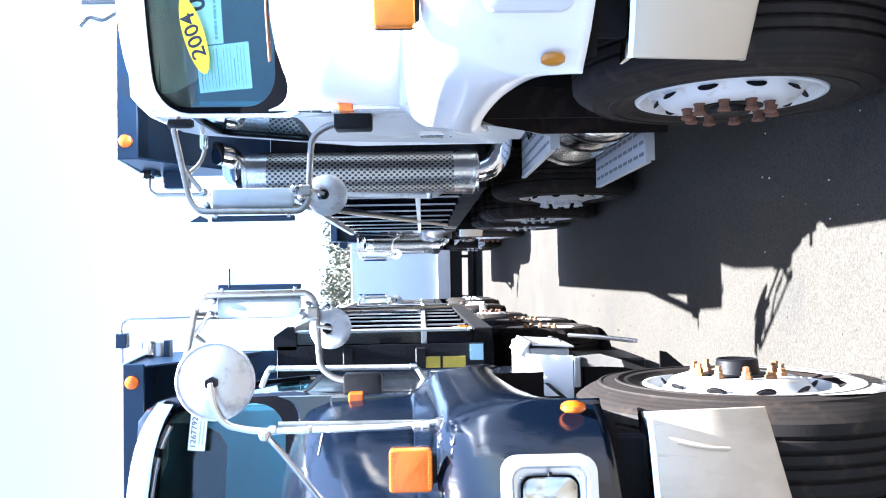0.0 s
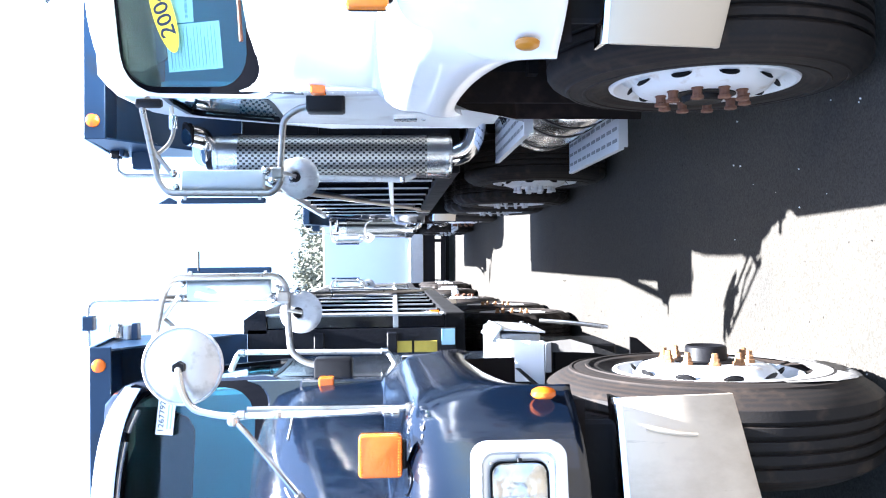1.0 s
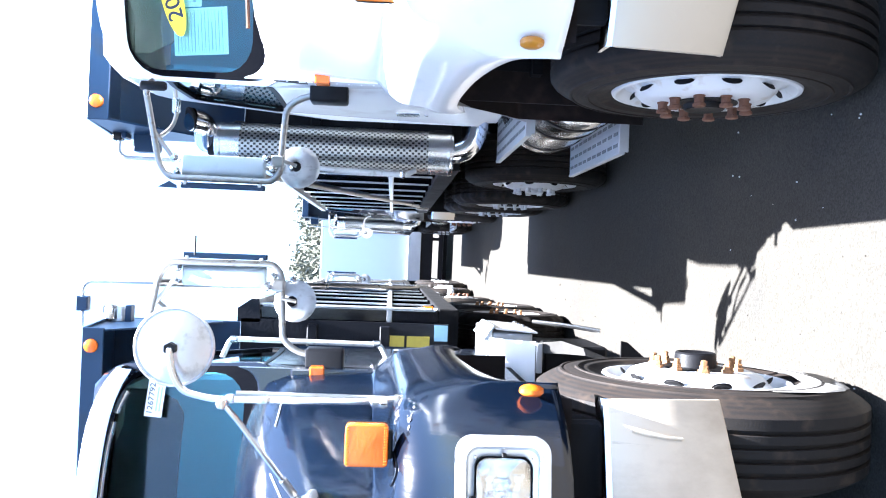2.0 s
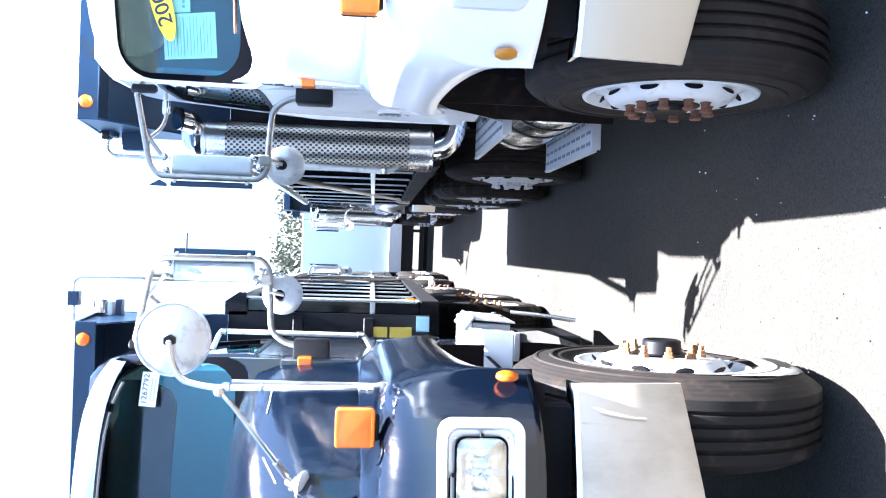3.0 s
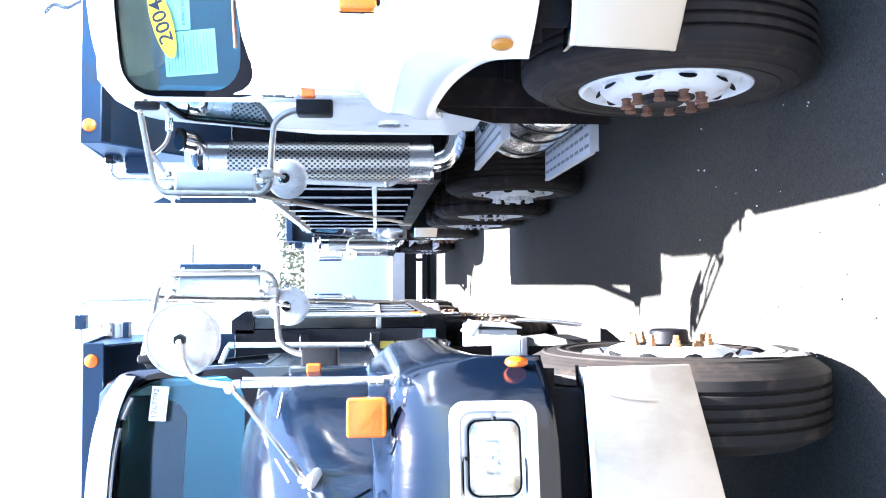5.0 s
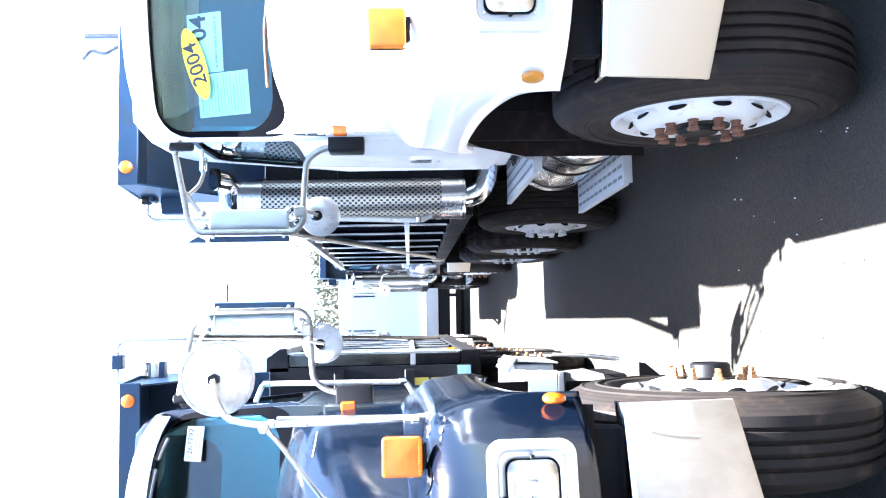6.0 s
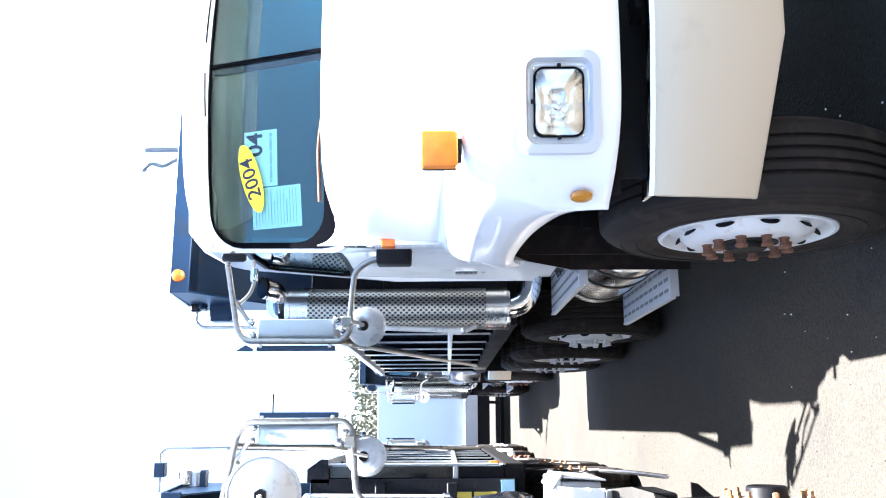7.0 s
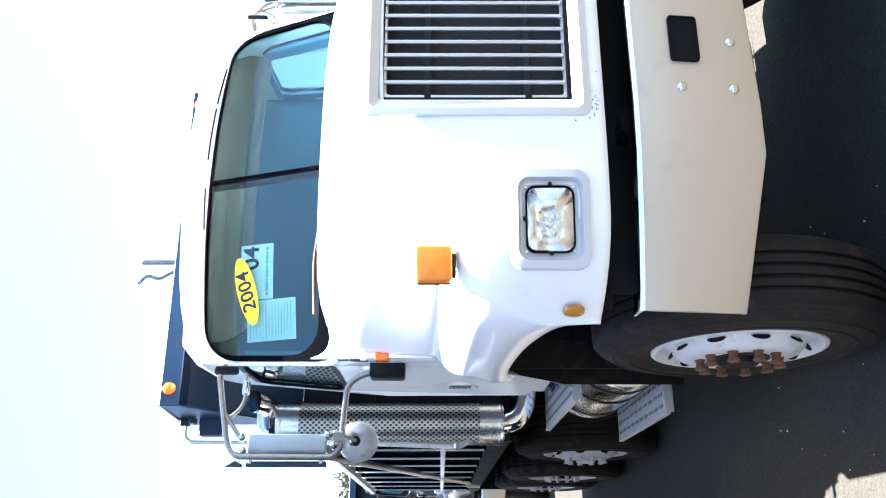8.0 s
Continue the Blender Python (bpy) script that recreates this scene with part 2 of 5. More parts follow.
def gravel_material():
    m = material("gravel", (0.0432, 0.0395, 0.0345), 0.9, vary=0.2, scale=0.8, bump=0.5, bump_scale=55, dirt=(0.036, 0.034, 0.032), dirt_amount=0.2, spec=0.05)
    nt = m.node_tree
    p = nt.nodes["Principled BSDF"]
    at = nt.nodes["Texture Coordinate"]
    cells = nt.nodes.new("ShaderNodeTexVoronoi")
    cells.inputs["Scale"].default_value = 150
    nt.links.new(at.outputs["Object"], cells.inputs["Vector"])
    sep = nt.nodes.new("ShaderNodeSeparateColor")
    nt.links.new(cells.outputs["Color"], sep.inputs[0])
    span = nt.nodes.new("ShaderNodeMapRange")
    span.inputs[3].default_value, span.inputs[4].default_value = 0.75, 1.2
    nt.links.new(sep.outputs[0], span.inputs[0])
    old = p.inputs["Base Color"].links[0].from_socket
    mul = nt.nodes.new("ShaderNodeMixRGB")
    mul.blend_type = "MULTIPLY"
    mul.inputs[0].default_value = 1.0
    nt.links.new(old, mul.inputs[1])
    nt.links.new(span.outputs[0], mul.inputs[2])
    nt.links.new(mul.outputs[0], p.inputs["Base Color"])
    return m


GRAVEL = gravel_material()
LEAF = material("leaf_green", (0.13, 0.135, 0.105), 0.8, vary=0.3, scale=1.2)
BARK = material("bark", (0.1, 0.08, 0.06), 0.9, vary=0.3, scale=6, bump=0.5)


# ---- mesh helpers ----
def part(name, bm, mat, parent=None, label="", smooth=False, m=None):
    """One mesh object from a bmesh, under a thing or a part."""
    me = bpy.data.meshes.new(name)
    if m is not None:
        bm.transform(m)
    bmesh.ops.recalc_face_normals(bm, faces=bm.faces)
    if smooth:
        for f in bm.faces:
            f.smooth = True
        for e in bm.edges:
            if len(e.link_faces) == 2 and e.calc_face_angle(0) > 0.7:
                e.smooth = False
    bm.to_mesh(me)
    bm.free()
    me.materials.append(mat)
    ob = new(name, me)
    ob.parent = parent
    if label:
        tagged(ob, label)
    return ob


def share(ob, m, parent=None):
    """Another object on the same mesh, at pose m under the parent."""
    o = new(ob.name.split(".")[0], ob.data)
    o.parent = parent or ob.parent
    o.matrix_local = m
    return o


def box(size, at=(0, 0, 0), bevel=0.0, seg=1, bm=None):
    bm = bm or bmesh.new()
    made = bmesh.ops.create_cube(bm, size=1.0, matrix=Matrix.Translation(at) @ Matrix.Diagonal((*size, 1)))
    if bevel:
        edges = list({e for v in made["verts"] for e in v.link_edges})
        bmesh.ops.bevel(bm, geom=edges, offset=bevel, segments=seg, affect="EDGES", profile=0.5)
    return bm


def span(x0, x1, y0, y1, z0, z1, bevel=0.0, seg=1, bm=None):
    return box((x1 - x0, y1 - y0, z1 - z0), ((x0 + x1) / 2, (y0 + y1) / 2, (z0 + z1) / 2), bevel, seg, bm)


def loft(rows, closed=False, caps=False, bm=None):
    """Quads between rows of points with equal counts."""
    bm = bm or bmesh.new()
    vs = [[bm.verts.new(p) for p in r] for r in rows]
    n = len(rows[0])
    for a, b in zip(vs, vs[1:]):
        for i in range(n if closed else n - 1):
            j = (i + 1) % n
            if len({a[i], a[j], b[j], b[i]}) == 4:
                bm.faces.new((a[i], a[j], b[j], b[i]))
    if caps:
        bm.faces.new(vs[0][::-1])
        bm.faces.new(vs[-1])
    return bm


def rounded(points, radius=0.05, steps=5):
    """A polyline with its corners rounded."""
    pts = [Vector(p) for p in points]
    out = [pts[0]]
    for a, b, c in zip(pts, pts[1:], pts[2:]):
        d1, d2 = (a - b), (c - b)
        r = min(radius, d1.length * 0.45, d2.length * 0.45)
        p, q = b + d1.normalized() * r, b + d2.normalized() * r
        for i in range(steps + 1):
            t = i / steps
            out.append(p * (1 - t) ** 2 + b * 2 * t * (1 - t) + q * t ** 2)
    return out + [pts[-1]]


def tube(points, r, seg=10, radius=0.05, bm=None):
    pts = rounded(points, radius) if len(points) > 2 else [Vector(p) for p in points]
    rows, side = [], None
    for i, p in enumerate(pts):
        d = (pts[min(i + 1, len(pts) - 1)] - pts[max(i - 1, 0)]).normalized()
        if side is None:
            side = d.orthogonal().normalized()
        side = (side - d * side.dot(d)).normalized()
        other = d.cross(side)
        rows.append([p + (side * math.cos(a) + other * math.sin(a)) * r for a in [2 * math.pi * k / seg for k in range(seg)]])
    return loft(rows, closed=True, caps=True, bm=bm)


def lathe(profile, seg=40, bm=None, cap=True):
    """Turns (radius, height) pairs about the x axis."""
    rows = [[(h, r * math.cos(2 * math.pi * k / seg), r * math.sin(2 * math.pi * k / seg)) for k in range(seg)] for r, h in profile]
    return loft(rows, closed=True, caps=cap, bm=bm)


def rrect(w, h, r, n=5):
    """A rounded rectangle as (x, z) points."""
    out = []
    for cx, cz, a0 in ((w / 2 - r, h / 2 - r, 0), (-w / 2 + r, h / 2 - r, 90), (-w / 2 + r, -h / 2 + r, 180), (w / 2 - r, -h / 2 + r, 270)):
        out += [(cx + r * math.cos(radians(a0 + 90 * i / n)), cz + r * math.sin(radians(a0 + 90 * i / n))) for i in range(n + 1)]
    return out


def plate(points, thick, bm=None):
    """A flat polygon given thickness along its normal."""
    bm = bm or bmesh.new()
    pts = [Vector(p) for p in points]
    nrm = Vector((0, 0, 0))
    for a, b in zip(pts, pts[1:] + pts[:1]):
        nrm += a.cross(b)
    nrm.normalize()
    return loft([pts, [p + nrm * thick for p in pts]], closed=True, caps=True, bm=bm)


def ring(outer, inner, thick, bm=None):
    """A panel with an opening: two loops of equal count, given thickness (a vector)."""
    t = Vector(thick)
    o, i = [Vector(p) for p in outer], [Vector(p) for p in inner]
    rows = [o, i, [p + t for p in i], [p + t for p in o], o]
    bm = bm or bmesh.new()
    vs = [[bm.verts.new(p) for p in r] for r in rows[:4]]
    vs.append(vs[0])
    n = len(o)
    for a, b in zip(vs, vs[1:]):
        for k in range(n):
            j = (k + 1) % n
            bm.faces.new((a[k], a[j], b[j], b[k]))
    return bm


def writing(name, text, size, mat, parent, m, extrude=0.0006, bold=0.0):
    cu = bpy.data.curves.new(name, "FONT")
    cu.body, cu.size, cu.extrude, cu.align_x, cu.align_y = text, size, extrude, "CENTER", "CENTER"
    cu.offset = bold
    cu.materials.append(mat)
    ob = new(name, cu)
    ob.parent = parent
    ob.matrix_local = m
    return ob


# ---- ground ----
bm = bmesh.new()
rng = random.Random(4)
lines = [-900, -200, -60, -25] + [-14 + i * 0.5 for i in range(57)] + [25, 60, 200, 900]
rows = []
for gy in lines:
    rows.append([(gx, gy + 8, 0.006 * noise.noise(Vector((gx * 0.6, gy * 0.6, 0))) - 0.05 if abs(gx) < 15 and abs(gy) < 15 else -0.05) for gx in lines])
ground = part("ground", loft(rows, bm=bm), GRAVEL, smooth=True)
tagged(ground, "pale beige compacted gravel lot with fine stones", "ground", kind="structure")

# loose stones between the trucks
bm = bmesh.new()
for k in range(420):
    sx, sy, s = rng.uniform(-1.2, 1.2), rng.uniform(1.0, 9.0), rng.uniform(0.002, 0.006)
    bmesh.ops.create_icosphere(bm, subdivisions=1, radius=s, matrix=pose(sx, sy, s * 0.3 - 0.05, rng.uniform(0, 90), rng.uniform(0, 90), 0) @ Matrix.Diagonal((1, rng.uniform(0.6, 1), rng.uniform(0.5, 0.9), 1)))
stones = part("gravel_stones", bm, GRAVEL)
tagged(stones, "small loose pale stones scattered on the lot", "gravel", kind="stuff")

Y0 = 2.08          # the bumpers' front line
BACK = Matrix.Translation((0, -Y0, 0))


# ---- wheels ----
def wheel(parent, x, y, z, side, turn=0.0, rear=False, nut_mat=RUST, hub_mat=PLASTIC, holes=10, name="front_wheel", cap=0.06, R=0.54):
    """A truck wheel; side: +1 when its outer face looks to +x. Its face lies at x."""
    w = new(name)
    w.parent = parent
    w.matrix_local = BACK @ pose(x, y, z, 0, 0, turn + (0 if side > 0 else 180))
    wd = 0.285
    prof = [(0.292, -0.012), (0.30, 0.0), (0.315, 0.004), (0.34, 0.010), (0.345, 0.013), (0.36, 0.014), (0.385, 0.016), (0.388, 0.020), (0.398, 0.020), (0.401, 0.016), (0.42, 0.016), (0.45, 0.010), (0.453, 0.013), (0.463, 0.011), (0.466, 0.006), (0.47, 0.004), (0.505, -0.012), (0.527, -0.024), (R, -0.042)]
    x0, x1 = -0.042, -wd + 0.042
    grooves = 4
    for g in range(grooves):
        c = x0 + (x1 - x0) * (g + 1) / (grooves + 1)
        prof += [(R + 0.002, c + 0.008), (R - 0.014, c + 0.005), (R - 0.014, c - 0.005), (R + 0.002, c - 0.008)]
    prof += [(R, x1), (0.527, -wd + 0.024), (0.47, -wd - 0.004), (0.36, -wd - 0.01), (0.30, -wd), (0.28, -wd + 0.02)]
    prof = [(0.318 + (r - 0.292) * (R + 0.002 - 0.318) / (R - 0.292) if r < R - 0.02 else r, h) for r, h in prof]
    seg = 96 if rear else 72
    turned = [[(h, (r - (0.022 if rear and k % 4 > 1 and r > R - 0.035 else 0)) * math.cos(2 * math.pi * k / seg), (r - (0.022 if rear and k % 4 > 1 and r > R - 0.035 else 0)) * math.sin(2 * math.pi * k / seg)) for k in range(seg)] for r, h in prof]
    part("tyre", loft(turned, closed=True), RUBBER, w, "worn black ribbed truck tyre with dusty sidewall", smooth=True)
    if rear:
        rim = [(0.296, -0.03), (0.302, -0.004), (0.290, 0.004), (0.272, -0.012), (0.262, -0.06), (0.245, -0.08), (0.20, -0.06), (0.185, -0.045), (0.12, -0.045), (0.11, -0.045)]
        face, lug_at = -0.045, -0.045
    else:
        rim = [(0.290, -0.03), (0.304, -0.006), (0.300, 0.004), (0.288, 0.006), (0.276, -0.004), (0.262, -0.028), (0.245, -0.02), (0.205, 0.022), (0.180, 0.034), (0.12, 0.034), (0.10, 0.034)]
        face, lug_at = 0.034, 0.034
    rim = [(r * 1.065 if r > 0.2 else r, h) for r, h in rim]
    disc = part("rim", lathe(rim, 60, cap=False), RIM, w, "white-painted steel disc rim with hand holes", smooth=True)
    # hand holes: shallow dark discs with a turned-in lip, painting the holes' shade
    hr = 0.243 if not rear else 0.225
    hx = 0.0 if not rear else -0.07
    tilt = 46 if not rear else 12
    hole = None
    for k in range(holes):
        m = pose(0, 0, 0, 360 * k / holes + 18) @ Matrix.Translation((hx, 0, hr)) @ pose(0, 0, 0, 0, tilt if not rear else -tilt, 0)
        if hole is None:
            bmh = lathe([(0.027, 0.002), (0.027, 0.0035), (0.0235, 0.0035), (0.021, -0.001), (0.001, -0.001)], 18)
            hole = part("hand_hole", bmh, UNDER, disc, "round hand hole, its shade a dark disc", m=Matrix.Diagonal((1, 1.25, 0.85, 1)))
            hole.matrix_local = m
        else:
            share(hole, m, disc)
    hub = part("hub", lathe([(0.112, face - 0.005), (0.112, face + 0.004), (0.072, face + 0.006), (0.07, face + cap), (0.064, face + cap + 0.006), (0.05, face + cap), (0.01, face + cap - 0.002)] if not rear else
                            [(0.105, face - 0.01), (0.105, face + 0.02), (0.085, face + 0.03), (0.08, face + 0.055), (0.01, face + 0.06)], 32), hub_mat, w, "black oil hub cap", smooth=True)
    nut = None
    for k in range(10):
        m = pose(0, 0, 0, 36 * k + 9) @ Matrix.Translation((lug_at, 0, 0.143))
        if nut is None:
            flared = lathe([(0.02, 0), (0.02, 0.006), (0.0165, 0.008), (0.0165, 0.034), (0.022, 0.04), (0.022, 0.052), (0.016, 0.055), (0.004, 0.054)], 10)
            tiered = lathe([(0.02, 0), (0.02, 0.014), (0.015, 0.016), (0.015, 0.03), (0.011, 0.032), (0.011, 0.05), (0.006, 0.052)], 6)
            bmn = (tiered if cap > 0.04 else flared) if not rear else lathe([(0.022, 0), (0.022, 0.006), (0.0185, 0.007), (0.0185, 0.032), (0.015, 0.035), (0.013, 0.035), (0.013, 0.052), (0.009, 0.054)], 6)
            nut = part("lug_nut", bmn, nut_mat, w, "rusty hexagonal wheel nut" if not rear else "pale wheel nut")
            nut.matrix_local = m @ Matrix.Diagonal((1.5 if rear else (0.82 if cap > 0.04 else 0.72), 1.25 if rear else 1, 1.25 if rear else 1, 1))
        else:
            share(nut, m @ Matrix.Diagonal((1.5 if rear else (0.82 if cap > 0.04 else 0.72), 1.25 if rear else 1, 1.25 if rear else 1, 1)), w)
    return w


def sidewall_patch(parent, name, mat, label, a0, a1, r0, r1, lift, ragged, seed):
    """A thin uneven layer on a tyre's outer face, between two angles (from straight down) and two radii."""
    rnd = random.Random(seed)
    rows = []
    for i in range(29):
        t = i / 28
        a = radians(a0 + (a1 - a0) * t)
        w = math.sin(math.pi * min(1, max(0.02, t))) ** 0.5
        mid = (r0 + r1) / 2
        lo, hi = mid - (mid - r0) * w * rnd.uniform(1 - ragged, 1), mid + (r1 - mid) * w * rnd.uniform(1 - ragged, 1)
        row = []
        for k in range(6):
            r = lo + (hi - lo) * k / 5
            h = 0.016 - 0.028 * max(0.0, (r - 0.455) / 0.085) + lift
            row.append((h, r * math.sin(a), -r * math.cos(a)))
        rows.append(row)
    return part(name, loft(rows), mat, parent, label, smooth=True)


# ---- the truck's front ----
def hood_mesh():
    """Hood and fenders in one skin: up the face, over the edge, and back to the cowl; openings for grille and headlights."""
    us = [0.0, 0.16, 0.32, 0.445, 0.50, 0.53, 0.555, 0.58, 0.60, 0.62, 0.66, 0.725, 0.80, 0.87, 0.937, 0.985, 1.02, 1.045, 1.06]
    front_z = [1.885, 1.885, 1.883, 1.878, 1.865, 1.82, 1.755, 1.69, 1.635, 1.60, 1.588, 1.582, 1.578, 1.575, 1.572, 1.565, 1.55, 1.50, 1.44]
    rear_u = [0.0, 0.22, 0.42, 0.58, 0.70, 0.80, 0.885, 0.925, 0.936, 0.944, 0.955, 0.97, 0.985, 1.0, 1.015, 1.03, 1.045, 1.055, 1.06]
    rear_z = [2.185, 2.184, 2.18, 2.17, 2.15, 2.118, 2.065, 1.965, 1.81, 1.655, 1.637, 1.628, 1.615, 1.60, 1.585, 1.57, 1.55, 1.52, 1.47]
    arch = [(2.325, 1.122), (2.345, 1.158), (2.385, 1.2), (2.42, 1.235), (2.47, 1.26), (2.56, 1.285), (2.72, 1.318), (2.94, 1.338), (3.14, 1.35), (3.3, 1.345), (3.4, 1.30)]
    back = [0, 0, 0, 0, 0, 0, 2.5, 2.78, 3.02, 3.22, 3.4]
    grid = []
    for r in range(11):
        row = []
        for k, u in enumerate(us):
            fy = 2.05 + (0.025 * ((u - 0.5) / 0.35) ** 2 if u > 0.5 else 0) + (0.20 * ((u - 0.80) / 0.26) ** 2.2 if u > 0.80 else 0)
            top = front_z[k]
            if r <= 2:
                p = (u, fy, (1.12, 1.215, 1.38)[r])
            elif r <= 5:
                p = (u, fy + (0.008, 0.045, 0.13)[r - 3], top - (0.085, 0.035, 0.0)[r - 3])
            else:
                t = (back[r] - 2.18) / 1.22
                e = t * t * (3 - 2 * t)
                lift = 0.035 * math.sin(math.pi * t) * (1 - (u / 1.06) ** 3)
                p = (u + (rear_u[k] - u) * ((0.7 * t + 0.3 * e) if k < 5 or k > 9 else 1 - (1 - t) ** 1.35), back[r] - (0.016 * (k - 9) * e ** 3 if k > 9 else 0), top + (rear_z[k] - top) * (0.6 * t + 0.4 * e) + lift * 0.6)
            row.append(p)
        a, b = Vector(row[-1]), Vector((1.064 - 0.0015 * r, *arch[r]))
        for t in (0.33, 0.66, 1.0):
            p = a.lerp(b, t)
            p.x += 0.014 * math.sin(math.pi * t)
            row.append(tuple(p))
        row.append((b.x - (0.05 if r else 0.012), b.y + 0.005, b.z + 0.015 * min(r, 1)))
        grid.append(row)
    bm = loft([[(-p[0], p[1], p[2]) for p in row[:0:-1]] + row for row in grid])
    gone = []
    for f in bm.faces:
        c = f.calc_center_median()
        if c.y < 2.2 and ((abs(c.x) < 0.445 and 1.215 < c.z < 1.80) or (0.725 < abs(c.x) < 0.937 and 1.215 < c.z < 1.38)):
            gone.append(f)
    bmesh.ops.delete(bm, geom=gone, context="FACES")
    firm_lines = []
    for col, first, weight in ((9, 5, 1.0), (17, 5, 0.95), (21, 0, 1.0)):
        firm_lines.append(({tuple(round(c, 4) for c in (sd * row[col][0], *row[col][1:])) for row in grid[first:] for sd in (-1, 1)}, weight))
    hard, firm = bm.edges.layers.float.new("crease_edge"), bm.verts.layers.float.new("crease_vert")
    for e in bm.edges:
        for line, weight in firm_lines:
            if all(tuple(round(c, 4) for c in v.co) in line for v in e.verts):
                e[hard] = weight
        if e.is_boundary:
            e[hard] = 1.0
            for v in e.verts:
                v[firm] = 1.0
    return bm


from mathutils.bvhtree import BVHTree
bmt = hood_mesh()
skin = BVHTree.FromBMesh(bmt)


def on_hood(u, z):
    """A point just proud of the hood's face at that side and height."""
    hit = skin.ray_cast(Vector((u, 1.5, z)), Vector((0, 1, 0)))[0]
    return (u, hit.y - 0.006, z) if hit else (u, 2.3, z)


FOOT = tuple(skin.ray_cast(Vector((0.68, 2.5, 3.0)), Vector((0, 0, -1)))[0])


def headlight(parent, u, bezel_mat, side):
    """A recessed rectangular headlight: bezel, gasket, bowl, glass, three screws."""
    m = BACK @ pose(u * side, 2.066, 1.298, 0, 0, 9 * side) @ Matrix.Diagonal((0.95, 1, 0.95, 1))
    h = new("headlight")
    h.parent = parent
    h.matrix_local = m
    n = 6
    loops = [(0.318, 0.252, 0.045, 0.012), (0.312, 0.246, 0.043, -0.012), (0.262, 0.20, 0.035, -0.016), (0.246, 0.184, 0.03, 0.004), (0.212, 0.152, 0.028, 0.008), (0.212, 0.152, 0.028, 0.03)]
    part("bezel", loft([[(x, d, z) for x, z in rrect(w, hh, r, n)] for w, hh, r, d in loops], closed=True), bezel_mat, h, smooth=True)
    part("gasket", ring([(x, -0.004, z) for x, z in rrect(0.212, 0.152, 0.032, n)], [(x, -0.004, z) for x, z in rrect(0.202, 0.142, 0.03, n)], (0, 0.02, 0)), SEAL, h, "black rubber gasket")
    rows = []
    for s, d in ((1.0, 0.0), (0.93, 0.03), (0.7, 0.06), (0.4, 0.075), (0.12, 0.08)):
        lp = rrect(0.204, 0.144, 0.026, n)
        if s < 0.95:
            lp = [(0.1 * s * math.cos(math.atan2(z / 0.072, x / 0.102)), 0.068 * s * math.sin(math.atan2(z / 0.072, x / 0.102))) for x, z in lp]
            rows.append([(x, d + 0.004, z) for x, z in lp])
        else:
            rows.append([(x, d + 0.004, z) for x, z in lp])
    part("bowl", loft(rows, closed=True, caps=False), BOWL, h, "silvered reflector bowl", smooth=True)
    part("bulb", lathe([(0.004, -0.02), (0.012, 0.0), (0.012, 0.02), (0.004, 0.03)], 12), LENS, h, m=pose(0, 0.045, 0, 0, 0, 90))
    rows = []
    for s, d in ((1.0, 0.004), (0.97, -0.004), (0.75, -0.012), (0.4, -0.016), (0.02, -0.017)):
        rows.append([(x * s, d, z * s) for x, z in rrect(0.2, 0.142, 0.026, n)])
    pane = part("lens", loft(rows, closed=True, caps=False), LENS, h, "clear fluted headlight glass", smooth=True)
    pane.visible_shadow = False
    for k in range(9):
        x = -0.08 + 0.02 * k
        if k == 0:
            flute = part("flute", lathe([(0.0012, -0.05), (0.0012, 0.05)], 6), LENS, pane, m=pose(0, 0, 0, 0, 90, 0))
            flute.matrix_local = Matrix.Translation((x, -0.009, 0))
            flute.visible_shadow = False
        else:
            share(flute, Matrix.Translation((x, -0.009 - 0.004 * (k in (3, 4, 5)), 0)), pane).visible_shadow = False
    clip = None
    for x, z in ((0, 0.079), (-0.109, 0), (0.109, 0)):
        q = Matrix.Translation((x, -0.008, z))
        if clip is None:
            clip = part("clip", box((0.012, 0.012, 0.012), bevel=0.002), PLASTIC, h)
            clip.matrix_local = q
        else:
            share(clip, q, h)
    screw = None
    for x, z in ((0.102, 0.074), (-0.102, 0.074), (0.102, -0.074), (-0.102, -0.074)):
        q = Matrix.Translation((x, 0.002, z))
        if screw is None:
            screw = part("screw", lathe([(0.004, -0.003), (0.004, 0.003), (0.001, 0.0035)], 10), STEEL, h, m=pose(0, 0, 0, 0, 0, -90))
            screw.matrix_local = q
        else:
            share(screw, q, h)


